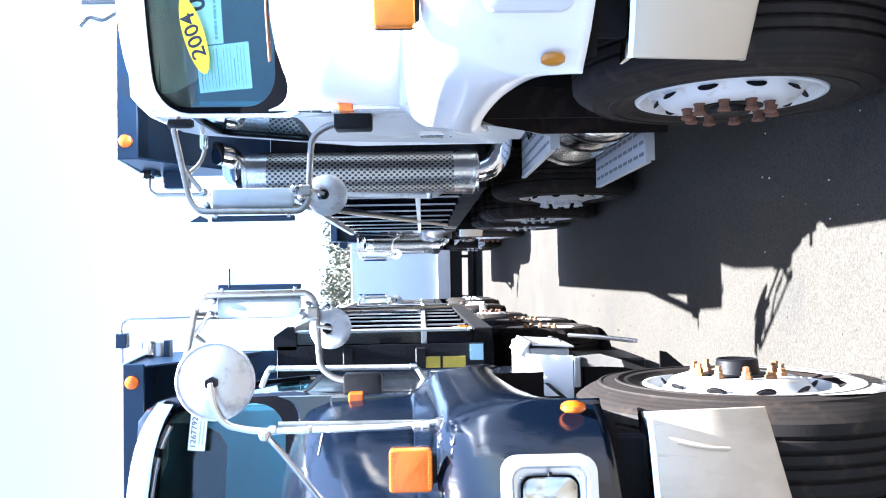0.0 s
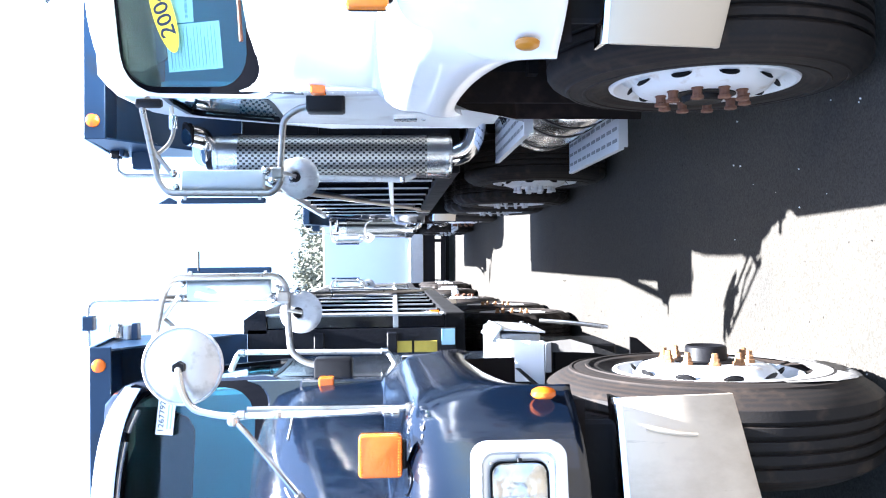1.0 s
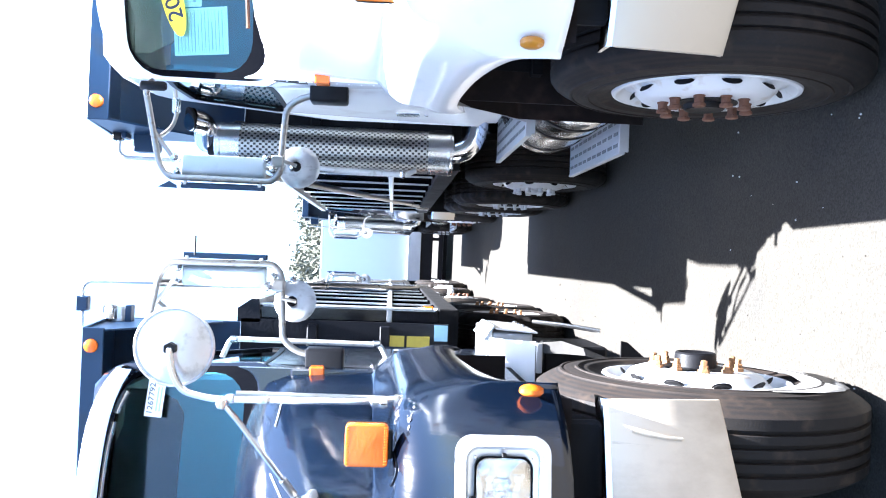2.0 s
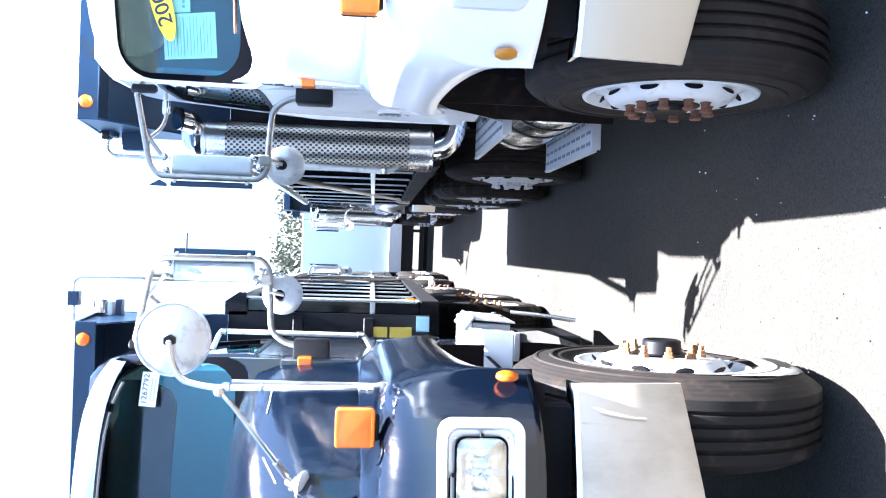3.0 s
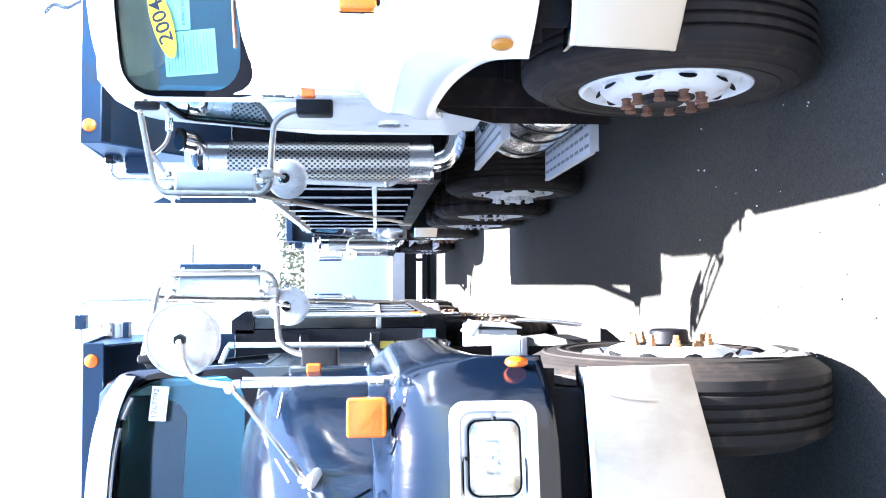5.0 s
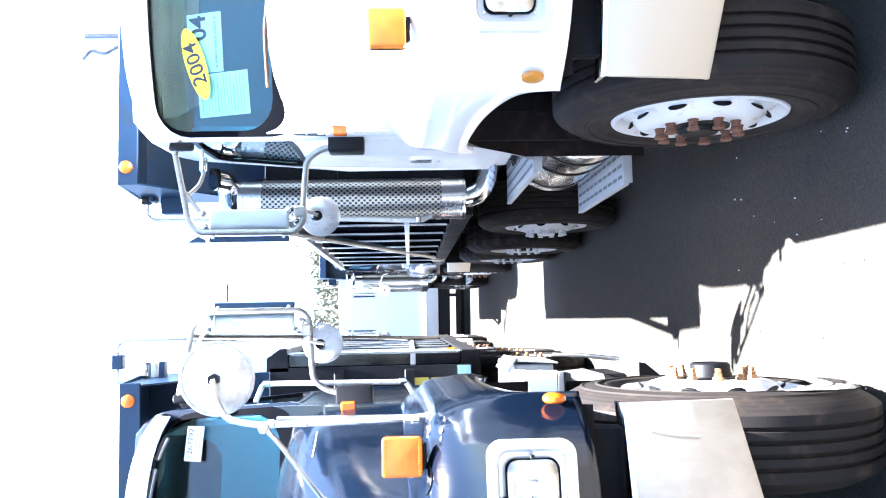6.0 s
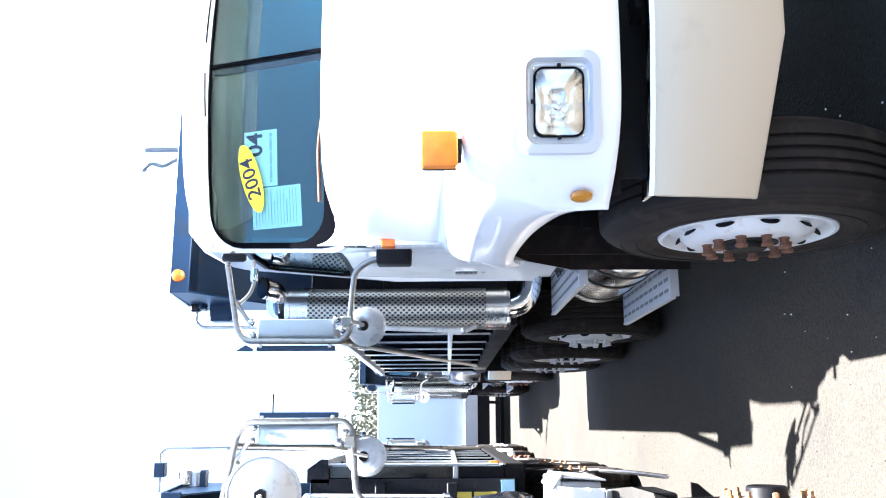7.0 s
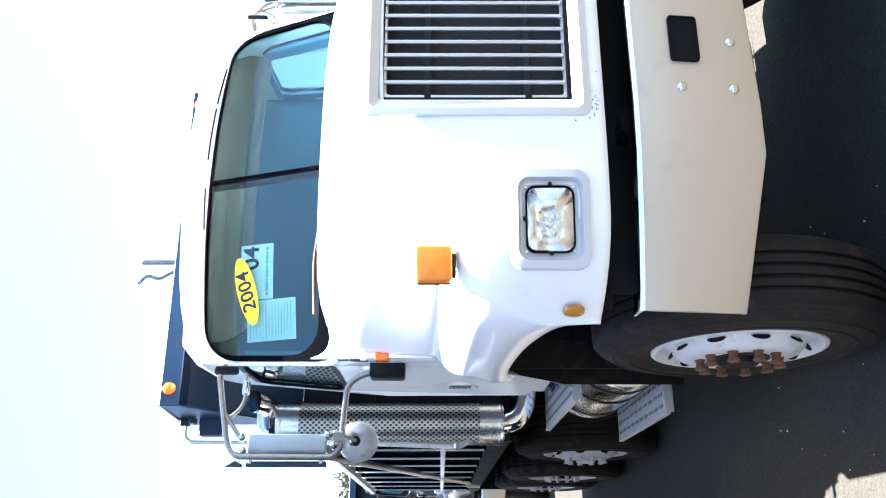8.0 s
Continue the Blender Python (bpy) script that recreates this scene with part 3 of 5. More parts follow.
def turn_signal(parent, side, lens=AMBER):
    """A square amber lamp in a dark housing, standing on the fender."""
    s = new("turn_signal")
    s.parent = parent
    s.matrix_local = BACK @ pose(0.921 * side, 2.205, 1.64, 0, 0, 4 * side) @ Matrix.Diagonal((0.9, 1, 0.92, 1))
    rows = [[(x, d, z) for x, z in rrect(w, w, 0.1 * w, 4)] for w, d in ((0.122, 0.03), (0.122, -0.006), (0.1205, -0.010), (0.117, -0.0125), (0.112, -0.0135), (0.105, -0.0138))]
    part("lens", loft(rows, closed=True, caps=True), lens, s, "" if lens == GALV else "square amber lens", smooth=True)
    part("housing", loft([[(x, d, z) for x, z in rrect(w, w, 0.016, 4)] for w, d in ((0.126, 0.028), (0.126, 0.04), (0.1, 0.052))], closed=True, caps=True), PLASTIC, s, "black lamp housing", smooth=True)
    if lens == AMBER:
        ridge = part("lens_ridge", span(-0.0022, 0.0022, -0.0149, -0.002, -0.0045, 0.0045, 0.001), lens, s)
        ridge.matrix_local = Matrix.Translation((-0.052, 0, 0.0535))
        for k in range(1, 28):
            share(ridge, Matrix.Translation((-0.052 + 0.008 * (k % 14), 0, 0.0535 if k < 14 else -0.0535)), s)
    part("foot", span(-0.042, 0.042, 0.01, 0.04, -0.074, -0.058, 0.005), PLASTIC, s)


def bumper(parent, dent=False):
    b = new("bumper")
    b.parent = parent
    b.matrix_local = BACK
    stations = [(-1.045, 2.285, 0.672, 0.995), (-0.98, 2.245, 0.668, 0.998), (-0.80, 2.17, 0.648, 1.004), (-0.58, 2.10, 0.618, 1.01), (-0.42, 2.08, 0.622, 1.012), (0.0, 2.08, 0.632, 1.014)]
    stations += [(-a, y, z0, z1) for a, y, z0, z1 in stations[-2::-1]]
    rows = []
    for x, y, z0, z1 in stations:
        z0, q = z0 - 0.014, 0.034
        rows.append([(x, y + q + 0.018, z0 + 0.004), (x, y + q + 0.008, z0), (x, y + q, z0 + 0.01), (x, y + q / 2 - 0.004, (z0 + z1) / 2), (x, y, z1 - 0.014), (x, y + 0.006, z1 - 0.004),
                     (x, y + 0.006, z1 - 0.016), (x, y + 0.012, z1 - 0.02), (x, y + q + 0.012, z0 + 0.014), (x, y + q + 0.018, z0 + 0.014)])
    part("face_plate", loft(rows, closed=True, caps=True), BUMPER_WORN if dent else BUMPER, b, "dull beige-grey metal bumper plate with creased dents" if dent else "", smooth=True)
    rows = []
    for x, y, z0, z1 in stations:
        rows.append([(x, y + 0.002, z1 - 0.008), (x, y + 0.006, z1 + 0.006), (x, y + 0.016, z1 + 0.012), (x, y + 0.075, z1 + 0.012), (x, y + 0.075, z1 + 0.004), (x, y + 0.014, z1 - 0.004)])
    part("top_flange", loft(rows, closed=True, caps=True), BUMPER_EDGE, b, "bright polished top flange", smooth=True)
    for s in (-1, 1):
        rows = [[(s * 0.2 + x * k, 2.064 + d - 0.09 * z * k, 0.842 + z * k) for x, z in rrect(0.165, 0.095, 0.012, 4)] for k, d in ((1.0, 0.025), (1.0, 0.015 - 0.001), (0.955, 0.015 - 0.001), (0.94, 0.02), (0.002, 0.02))]
        # dark inset plate paints the shade inside the opening
        part("tow_slot", loft(rows, closed=True), UNDER, b, "tow-hook opening, its shade a dark inset", smooth=False)
        for x, z in ((0.372, 0.862), (0.372, 0.693), (0.2, 0.687)):
            part("carriage_bolt", lathe([(0.017, -0.002), (0.016, 0.003), (0.011, 0.008), (0.003, 0.0095)], 16), STEEL, b, smooth=True, m=pose(s * x, 2.077 + 0.09 * (1.0 - z), z, 0, 0, -90))
    if dent:
        for pts, r in (([(0.97, 2.242, 0.93), (0.955, 2.24, 0.86), (0.95, 2.244, 0.79)], 0.005),):
            part("dent_ridge", tube(pts, r, 6), BUMPER_WORN, b, "scraped raised dent ridge", smooth=True)
    return b


def grille(parent, bar_mat, frame_mat):
    g = new("grille")
    g.parent = parent
    g.matrix_local = BACK
    outer, inner = rrect(1.0, 0.70, 0.03, 4), rrect(0.885, 0.60, 0.012, 4)
    cz = 1.511
    rows = [[(x, y, cz + z) for x, z in lp] for lp, y in ((outer, 2.052), (outer, 2.038), (rrect(0.955, 0.655, 0.025, 4), 2.034), (inner, 2.05), (inner, 2.12))]
    part("surround", loft(rows, closed=True), frame_mat, g, smooth=False)
    part("inner_frame", ring([(x, 2.066, cz + z) for x, z in rrect(0.884, 0.599, 0.012, 4)], [(x, 2.066, cz + z) for x, z in rrect(0.85, 0.572, 0.008, 4)], (0, 0.04, 0)), PLASTIC, g, "black inner frame")
    part("radiator_screen", span(-0.46, 0.46, 2.17, 2.19, 1.19, 1.83), SCREEN, g, "black radiator screen")
    bar = None
    for k in range(16):
        x = -0.3675 + 0.049 * k
        if bar is None:
            bar = part("grille_bar", span(-0.006, 0.006, 2.066, 2.08, 1.228, 1.80, 0.004), bar_mat, g, "silver grille bar")
            bar.location.x = x
        else:
            share(bar, Matrix.Translation((x, 0, 0)), g)
    for z in (1.345, 1.66):
        part("cross_bar", span(-0.44, 0.44, 2.11, 2.13, z - 0.012, z + 0.012, 0.003), SCREEN, g)
    for z in (1.225, 1.797):
        part("end_rail", span(-0.41, 0.41, 2.08, 2.092, z - 0.009, z + 0.009, 0.003), bar_mat, g)
    part("loop_rail", ring([(x, 2.078, cz + z) for x, z in rrect(0.85, 0.588, 0.03, 4)], [(x, 2.078, cz + z) for x, z in rrect(0.82, 0.565, 0.02, 4)], (0, 0.014, 0)), bar_mat, g, "rounded silver grille edge loop")
    for x in (-0.417, 0.417):
        for z in (1.345, 1.66):
            part("grille_bolt", lathe([(0.011, 0.0), (0.011, 0.005), (0.006, 0.008), (0.001, 0.008)], 10), PLASTIC, g, m=pose(x, 2.078, z, 0, 0, -90))


def mirror_arm(parent, side, inset=0.0, lean=1.68, fin=False):
    """Side mirror on a tube loop, with a round convex mirror below."""
    a = new("side_mirror")
    a.parent = parent
    a.matrix_local = BACK @ Matrix.Diagonal((side, 1, 1, 1)) @ Matrix.Translation((-0.0286 * lean, 0.1, -0.0466)) @ Matrix.Diagonal((1.0286, 1, 1.0286, 1))
    y = 3.5

    def swung(name, bm, mat, thing, label="", smooth=False, m=None):
        """A part of the arm, carried back the more the farther it stands out from the door."""
        if m is not None:
            bm.transform(m)
        for v in bm.verts:
            k = 1 + 0.105 * min(1.0, max(0.0, (v.co.x - 0.97) / 0.40))
            v.co = Vector((lean + (v.co.x - lean) * k, -0.1 + (v.co.y + 0.1) * k, 1.58 + (v.co.z - 1.58) * k))
        return part(name, bm, mat, thing, label, smooth)

    swung("loop_tube", tube([(0.95, 3.58, 2.60), (0.99, y, 2.605), (1.30, y, 2.54), (1.356, y, 2.50), (1.36, y, 2.08), (1.32, y, 2.045), (1.20, y, 2.04), (1.05, y, 2.03), (1.005, y, 1.97), (0.995, 3.48, 1.90)], 0.0135, 10, 0.06), TUBE, a, "bent stainless mirror tube", smooth=True)
    swung("brace", tube([(1.17, y + 0.004, 2.565), (1.29, y + 0.004, 2.475)], 0.009, 8), TUBE, a, smooth=True)
    swung("stay", tube([(0.985, y + 0.06, 2.50), (1.09, y + 0.05, 2.485), (1.15, y + 0.03, 2.50), (1.205, y + 0.006, 2.555)], 0.009, 8, 0.03), TUBE, a, smooth=True)
    swung("stay_joint", lathe([(0.006, -0.03), (0.017, -0.022), (0.017, 0.03), (0.007, 0.04)], 10), CHROME, a, smooth=True, m=pose(1.05, y + 0.052, 2.49))
    swung("mirror_case", span(1.258, 1.352, y + 0.015, y + 0.06, 2.112, 2.455, 0.012, 2), CASE, a, "brushed mirror back plate", smooth=True)
    swung("mirror_glass", plate([(1.27, y + 0.062, 2.12), (1.35, y + 0.062, 2.12), (1.35, y + 0.062, 2.45), (1.27, y + 0.062, 2.45)], 0.003), MIRROR, a)
    swung("edge_trim", span(1.374, 1.398, y + 0.02, y + 0.05, 2.11, 2.455, 0.004), CANOPY, a, "dark blue mirror edge strip")
    swung("clamp", span(1.25, 1.30, y - 0.02, y + 0.03, 2.03, 2.085, 0.008), TUBE, a)
    swung("round_mirror", lathe([(0.004, -0.03), (0.04, -0.026), (0.066, -0.017), (0.082, -0.006), (0.088, 0.0), (0.084, 0.006), (0.02, 0.008)], 32), DISH, a, "dull dome-backed round mirror", smooth=True, m=pose(1.29 - inset, y + 0.05, 1.975 + 0.2 * inset, 0, 0, 90))
    for q, r in (((1.28, y - 0.004, 2.475), 0.016), ((1.335, y, 2.465), 0.014), ((1.27, y - 0.006, 2.10), 0.017), ((1.315, y - 0.004, 2.075), 0.015), ((1.3, y + 0.02, 2.0), 0.012)):
        swung("clamp_bolt", lathe([(0.4 * r, -0.022), (r, -0.014), (r, 0.01), (0.5 * r, 0.02)], 10), STEEL, a, smooth=True, m=pose(*q, 0, 0, 70))
    swung("back_strap", span(1.36, 1.395, y + 0.022, y + 0.036, 2.43, 2.446, 0.002), TUBE, a)
    swung("back_strap", span(1.36, 1.395, y + 0.022, y + 0.036, 2.125, 2.141, 0.002), TUBE, a)
    swung("mount_cup", lathe([(0.012, -0.048), (0.02, -0.04), (0.022, -0.03), (0.014, -0.026)], 16), UNDER, a, "dark mirror mounting cup", smooth=True, m=pose(1.29 - inset, y + 0.05, 1.985 + 0.2 * inset, 0, 0, 90))
    swung("ring_clamp", tube([(1.27 - 0.6 * inset, y - 0.01, 2.04), (1.29 - inset, y - 0.005, 1.98)], 0.008, 8), TUBE, a)
    swung("pivot_box", span(0.945, 1.03, 3.42, 3.52, 1.775, 1.93, 0.012, 2), PLASTIC, a, "black plastic mirror base box", smooth=True)
    swung("top_pivot", lathe([(0.014, -0.03), (0.02, -0.02), (0.02, 0.07), (0.014, 0.075)], 14), PLASTIC, a, smooth=True, m=pose(0.985, y, 2.55, 0, -90, 0))
    if fin:
        swung("visor_fin", plate([(1.372, y + 0.03, 2.50), (1.388, y + 0.03, 2.47), (1.40, y + 0.03, 2.47), (1.398, y + 0.03, 2.545)], 0.012), CANOPY, a, "small dark fin at the mirror's top edge")
    return a


def side_marker(parent, side, lens, lamps):
    part("side_marker_lamp", span(-0.02, 0.018, -0.03, 0.03, -0.03, 0.03, 0.006, 2), AMBER if lamps else lens, parent, "small orange cab marker lamp", m=BACK @ pose(0.945 * side, 3.40, 1.875))
    wide = 0.012 if lens == AMBER else 0.0
    bm = lathe([(0.03, -0.012), (0.036, -0.006), (0.034, 0.005), (0.024, 0.011), (0.004, 0.013)], 24)
    part("oval_marker_lamp", bm, lens, parent, "amber oval marker lamp", smooth=True, m=BACK @ pose((1.056 + wide) * side, 2.262, 1.212 - 0.7 * wide, 0, 0, 0 if side > 0 else 180) @ pose(0, 0, 0, 0, 0, -8 if side > 0 else 8) @ Matrix.Diagonal((1, 0.8, 0.95, 1)))


def fender_mirror(parent, side):
    """Round hood mirror on a bent tube, with a brace to a foot on the hood."""
    f = new("fender_mirror")
    f.parent = parent
    f.matrix_local = BACK @ Matrix.Diagonal((side, 1, 1, 1))
    y = 2.40
    part("post", tube([(1.015, y, 1.52), (1.0, y, 1.66), (0.995, y, 2.08), (1.015, y, 2.165), (1.07, y, 2.195), (1.132, y, 2.203), (1.132, y + 0.03, 2.203)], 0.0105, 10, 0.07), STEEL, f, "bent stainless mirror post", smooth=True)
    part("inner_post", tube([(1.004, y + 0.035, 1.54), (1.008, y + 0.035, 2.02)], 0.0075, 8), TUBE, f, "second dull mirror tube", smooth=True)
    for z, r in ((1.60, 0.016), (1.625, 0.013), (1.93, 0.0125), (2.03, 0.014)):
        part("collar", lathe([(r * 0.8, -0.012), (r, -0.009), (r, 0.009), (r * 0.8, 0.012)], 14), STEEL, f, smooth=True, m=pose(0.998, y, z, 0, -90, 0))
    part("brace_ball", lathe([(0.003, -0.018), (0.014, -0.012), (0.018, 0), (0.014, 0.012), (0.003, 0.018)], 14), STEEL, f, smooth=True, m=pose(0.985, y - 0.012, 2.05))
    low, high = Vector((FOOT[0] + 0.02, FOOT[1], FOOT[2] + 0.045)), Vector((0.95, y - 0.02, 2.01))
    part("brace_sleeve", tube([low.lerp(high, 0.02), low.lerp(high, 0.22)], 0.012, 10), TUBE, f, smooth=True)
    part("brace", tube([(0.998, y - 0.01, 2.06), (0.95, y - 0.02, 2.01), (FOOT[0] + 0.02, FOOT[1], FOOT[2] + 0.045), (FOOT[0], FOOT[1], FOOT[2] + 0.01)], 0.0085, 8), STEEL, f, smooth=True)
    part("brace_foot", lathe([(0.004, 0.05), (0.011, 0.048), (0.014, 0.03), (0.024, 0.012), (0.04, 0.0), (0.043, -0.01), (0.03, -0.02)], 24), RAIL, f, smooth=True, m=pose(FOOT[0], FOOT[1], FOOT[2] + 0.006, 0, -85, 0) @ pose(0, 0, 0, 0, 0, 20))
    part("post_bracket", span(0.987, 1.02, y - 0.012, y + 0.03, 1.55, 1.572, 0.006, 2), TUBE, f, smooth=True)
    part("round_mirror", lathe([(0.004, -0.03), (0.03, -0.028), (0.06, -0.022), (0.09, -0.011), (0.106, -0.002), (0.110, -0.006), (0.1145, -0.002), (0.1145, 0.008), (0.108, 0.012), (0.02, 0.013)], 48), DISH, f, "mottled silver dome-backed round mirror", smooth=True, m=pose(1.132, y + 0.05, 2.203, 0, 0, 90))
    part("nut", lathe([(0.018, -0.004), (0.018, 0.022), (0.008, 0.026)], 6), PLASTIC, f, m=pose(1.132, y, 2.203, 0, 0, 90))


# ---- cab ----
def cab(parent, paint, stickers):
    c = new("cab")
    c.parent = parent
    c.matrix_local = BACK
    n = 5
    # windshield plane: raked, slightly bowed; points by (u, s) with s from sill to header
    def ws(u, s):
        return Vector((u * (1 - 0.055 * s), 3.43 + 0.23 * s + 0.07 * (u / 0.88) ** 2, 2.12 + 0.69 * s - 0.04 * max(0.0, s) * (u / 0.88) ** 2))

    def loop(w, s0, s1, r, off, like):
        """A rounded outline on the windshield plane, its long sides cut as those of another, to follow the bow."""
        out, fine = [], []
        pts, wide = list(rrect(2 * w, (s1 - s0) * 0.65, r, n)), list(like)
        cuts = [max(1, round(math.hypot(b[0] - a[0], b[1] - a[1]) / 0.12)) for a, b in zip(wide, wide[1:] + wide[:1])]
        for (x0, z0), (x1, z1), c_n in zip(pts, pts[1:] + pts[:1], cuts):
            fine += [(x0 + (x1 - x0) * k / c_n, z0 + (z1 - z0) * k / c_n) for k in range(c_n)]
        for x, z in fine:
            p = ws(x, (s0 + s1) / 2 + z / 0.65)
            p.y -= off
            out.append(p)
        return out

    # front frame: cowl, pillars and header round the opening
    rule = rrect(2 * 0.94, 1.1 * 0.65, 0.15, n)
    big = loop(0.957, -0.13, 1.09, 0.1, 0.0, rule)
    part("front_frame", ring(big, loop(0.938, -0.12, 0.95, 0.15, 0.0, rule), (0, 0.035, 0)), paint, c, smooth=False)
    a, b = loop(0.944, -0.14, 0.957, 0.155, 0.006, rule), loop(0.917, 0.085, 0.945, 0.135, 0.006, rule)
    part("windshield_seal", ring(a, b, (0, 0.03, 0)), SEAL, c, "black rubber windshield seal")
    rows = []
    for i in range(25):
        u = -0.93 + 1.86 * i / 24
        rows.append([ws(u, s) + Vector((0, 0.012, 0)) for s in (-0.03, 0.952)])
    bmw = loft(rows)
    pane = part("windshield", bmw, GLASS, c, "tinted windshield glass")
    sol = pane.modifiers.new("thickness", "SOLIDIFY")
    sol.thickness = 0.006
    pane.visible_shadow = False
    part("windshield_divider", loft([[ws(-0.008, s) + Vector((0, -0.004, 0)), ws(0.008, s) + Vector((0, -0.004, 0)), ws(0.008, s) + Vector((0, 0.03, 0)), ws(-0.008, s) + Vector((0, 0.03, 0))] for s in (0.02, 0.5, 0.94)], closed=True, caps=True), SEAL, c)
    # added band paints the soft shadow and reflection beside the divider
    part("divider_shade_band", loft([[ws(u, s) + Vector((0, d, 0)) for u, d in ((-0.028, 0.045), (0.02, 0.045), (0.02, 0.06), (-0.028, 0.06))] for s in (0.02, 0.5, 0.94)], closed=True, caps=True), DIVIDER_SHADE if stickers else SEAL, c, "dark band for the shadow and reflection beside the windshield divider")
    rows = []
    for i in range(25):
        u = -0.94 + 1.88 * i / 24
        rows.append([ws(u, -0.05) + Vector((0, -0.009, 0)), ws(u, -0.07) + Vector((0, -0.018, 0)), ws(u, -0.26) + Vector((0, -0.03, 0)), ws(u, -0.26) + Vector((0, 0.02, 0)), ws(u, -0.06) + Vector((0, -0.002, 0))])
    part("cowl_seal", loft(rows, closed=True, caps=True), SEAL, c, "black rubber cowl seal below the windshield", smooth=True)
    # roof with rounded edges
    rows = []
    for y, z, w in ((3.64, 2.80, 0.855), (3.68, 2.85, 0.86), (3.78, 2.885, 0.865), (4.0, 2.905, 0.87), (4.4, 2.89, 0.86), (4.5, 2.85, 0.85), (4.52, 2.70, 0.85)):
        rows.append([(s * w * k, y, z - d) for s, k, d in ((-1, 1.0, 0.11), (-1, 0.985, 0.05), (-1, 0.93, 0.012), (-1, 0.7, 0), (1, 0.0, -0.01), (1, 0.7, 0), (1, 0.93, 0.012), (1, 0.985, 0.05), (1, 1.0, 0.11))])
    part("roof", loft(rows), paint, c, smooth=True)
    # outside visor: an arched blade standing off the roof, bright metal on the blue paint
    rows = []
    for i in range(31):
        u = -0.9 + 1.8 * i / 30
        k = abs(u / 0.9)
        y, drop = 3.47 + 0.13 * k ** 2, 0.025 * k + 0.1 * k ** 7
        zt, zb = 2.875 - drop, 2.758 - drop * 0.75
        rows.append([(u, y + 0.19, zt - 0.02), (u, y + 0.07, zt), (u, y + 0.035, zt - 0.012), (u, y + 0.012, (zt + zb) / 2 + 0.012), (u, y - 0.004, zb + 0.012), (u, y - 0.004, zb), (u, y + 0.006, zb + 0.002),
                     (u, y + 0.024, (zt + zb) / 2 + 0.004), (u, y + 0.08, zt - 0.018), (u, y + 0.19, zt - 0.035)])
    part("sun_visor", loft(rows, closed=True, caps=True), paint if stickers else STEEL, c, "" if stickers else "bright polished metal sun visor", smooth=True)
    if stickers:
        for u0, u1 in ((0.36, 0.58), (0.04, 0.33), (-0.32, -0.11)):
            us = [u0 + (u1 - u0) * k / 8 for k in range(9)]
            pts = [(u, 3.464 + 0.13 * (u / 0.9) ** 2, 2.746 - 0.1 * u * u) for u in us]
            # solid dark rod paints the shade of the gap under the visor
            part("visor_gap_shade", tube(pts, 0.004, 6), SEAL, c, "dark rod for the shade in the gap below the visor")
    if not stickers:
        for u0, u1 in ((-0.7, 0.7), (0.74, 0.84), (-0.84, -0.74)):
            pts = [ws(u0 + (u1 - u0) * k / 16, 0.985 - 0.09 * abs((u0 + (u1 - u0) * k / 16) / 0.84) ** 7) + Vector((0, -0.004, 0)) for k in range(17)]
            # added steel bead stands for sky glinting on the painted header edge
            part("header_glint_bead", tube(pts, 0.018, 10), STEEL, c, "bright bead for the sky glint on the windshield header", smooth=True)
    # doors, drawn for a longer cab and drawn in to this one's length
    SHORT = 0.8
    for s in (-1, 1):
        d = new("door")
        d.parent = c
        u = 0.95 * s
        def pt(y, z):
            inward = 0.0 if z < 1.95 else (z - 1.95) * 0.085
            return Vector((u - s * inward, 3.42 + (y - 3.42) * SHORT, z))
        outer = [(3.42, 1.15), (3.9, 1.12), (4.3, 1.12), (4.58, 1.15), (4.60, 1.9), (4.58, 2.70), (4.50, 2.78), (4.0, 2.80), (3.88, 2.77), (3.83, 2.71), (3.60, 2.15), (3.45, 1.93)]
        inner = [(3.71, 2.11), (3.85, 2.10), (4.3, 2.10), (4.46, 2.11), (4.50, 2.16), (4.49, 2.54), (4.44, 2.60), (4.1, 2.62), (3.92, 2.61), (3.85, 2.56), (3.71, 2.22), (3.69, 2.14)]
        part("skin", ring([pt(*p) for p in outer], [pt(*p) for p in inner], (-s * 0.022, 0, 0)), paint, d)
        shrunk = [(3.73, 2.135), (3.85, 2.125), (4.3, 2.125), (4.44, 2.135), (4.475, 2.175), (4.465, 2.53), (4.43, 2.575), (4.1, 2.595), (3.94, 2.585), (3.87, 2.54), (3.735, 2.215), (3.715, 2.16)]
        part("window_seal", ring([pt(*p) + Vector((s * 0.003, 0, 0)) for p in inner], [pt(*p) + Vector((s * 0.003, 0, 0)) for p in shrunk], (-s * 0.03, 0, 0)), SEAL, d)
        gl = part("window_pane", plate([pt(*p) - Vector((s * 0.012, 0, 0)) for p in shrunk], 0.005), SIDE_GLASS, d)
        gl.visible_shadow = False
        part("door_handle", span(u - 0.01, u + 0.022, 4.03, 4.1, 1.46, 1.575, 0.006, 2), CHROME, d, "chrome paddle handle")
        part("key_lock", lathe([(0.012, 0), (0.012, 0.006), (0.003, 0.008)], 12), CHROME, d, m=pose(u, 4.07, 1.43, 0, 0, 0 if s > 0 else 180))
        inside = [(3.84, 2.17), (3.95, 2.15), (4.3, 2.15), (4.40, 2.16), (4.43, 2.2), (4.42, 2.53), (4.39, 2.57), (4.15, 2.585), (4.0, 2.58), (3.94, 2.555), (3.84, 2.24), (3.82, 2.2)]
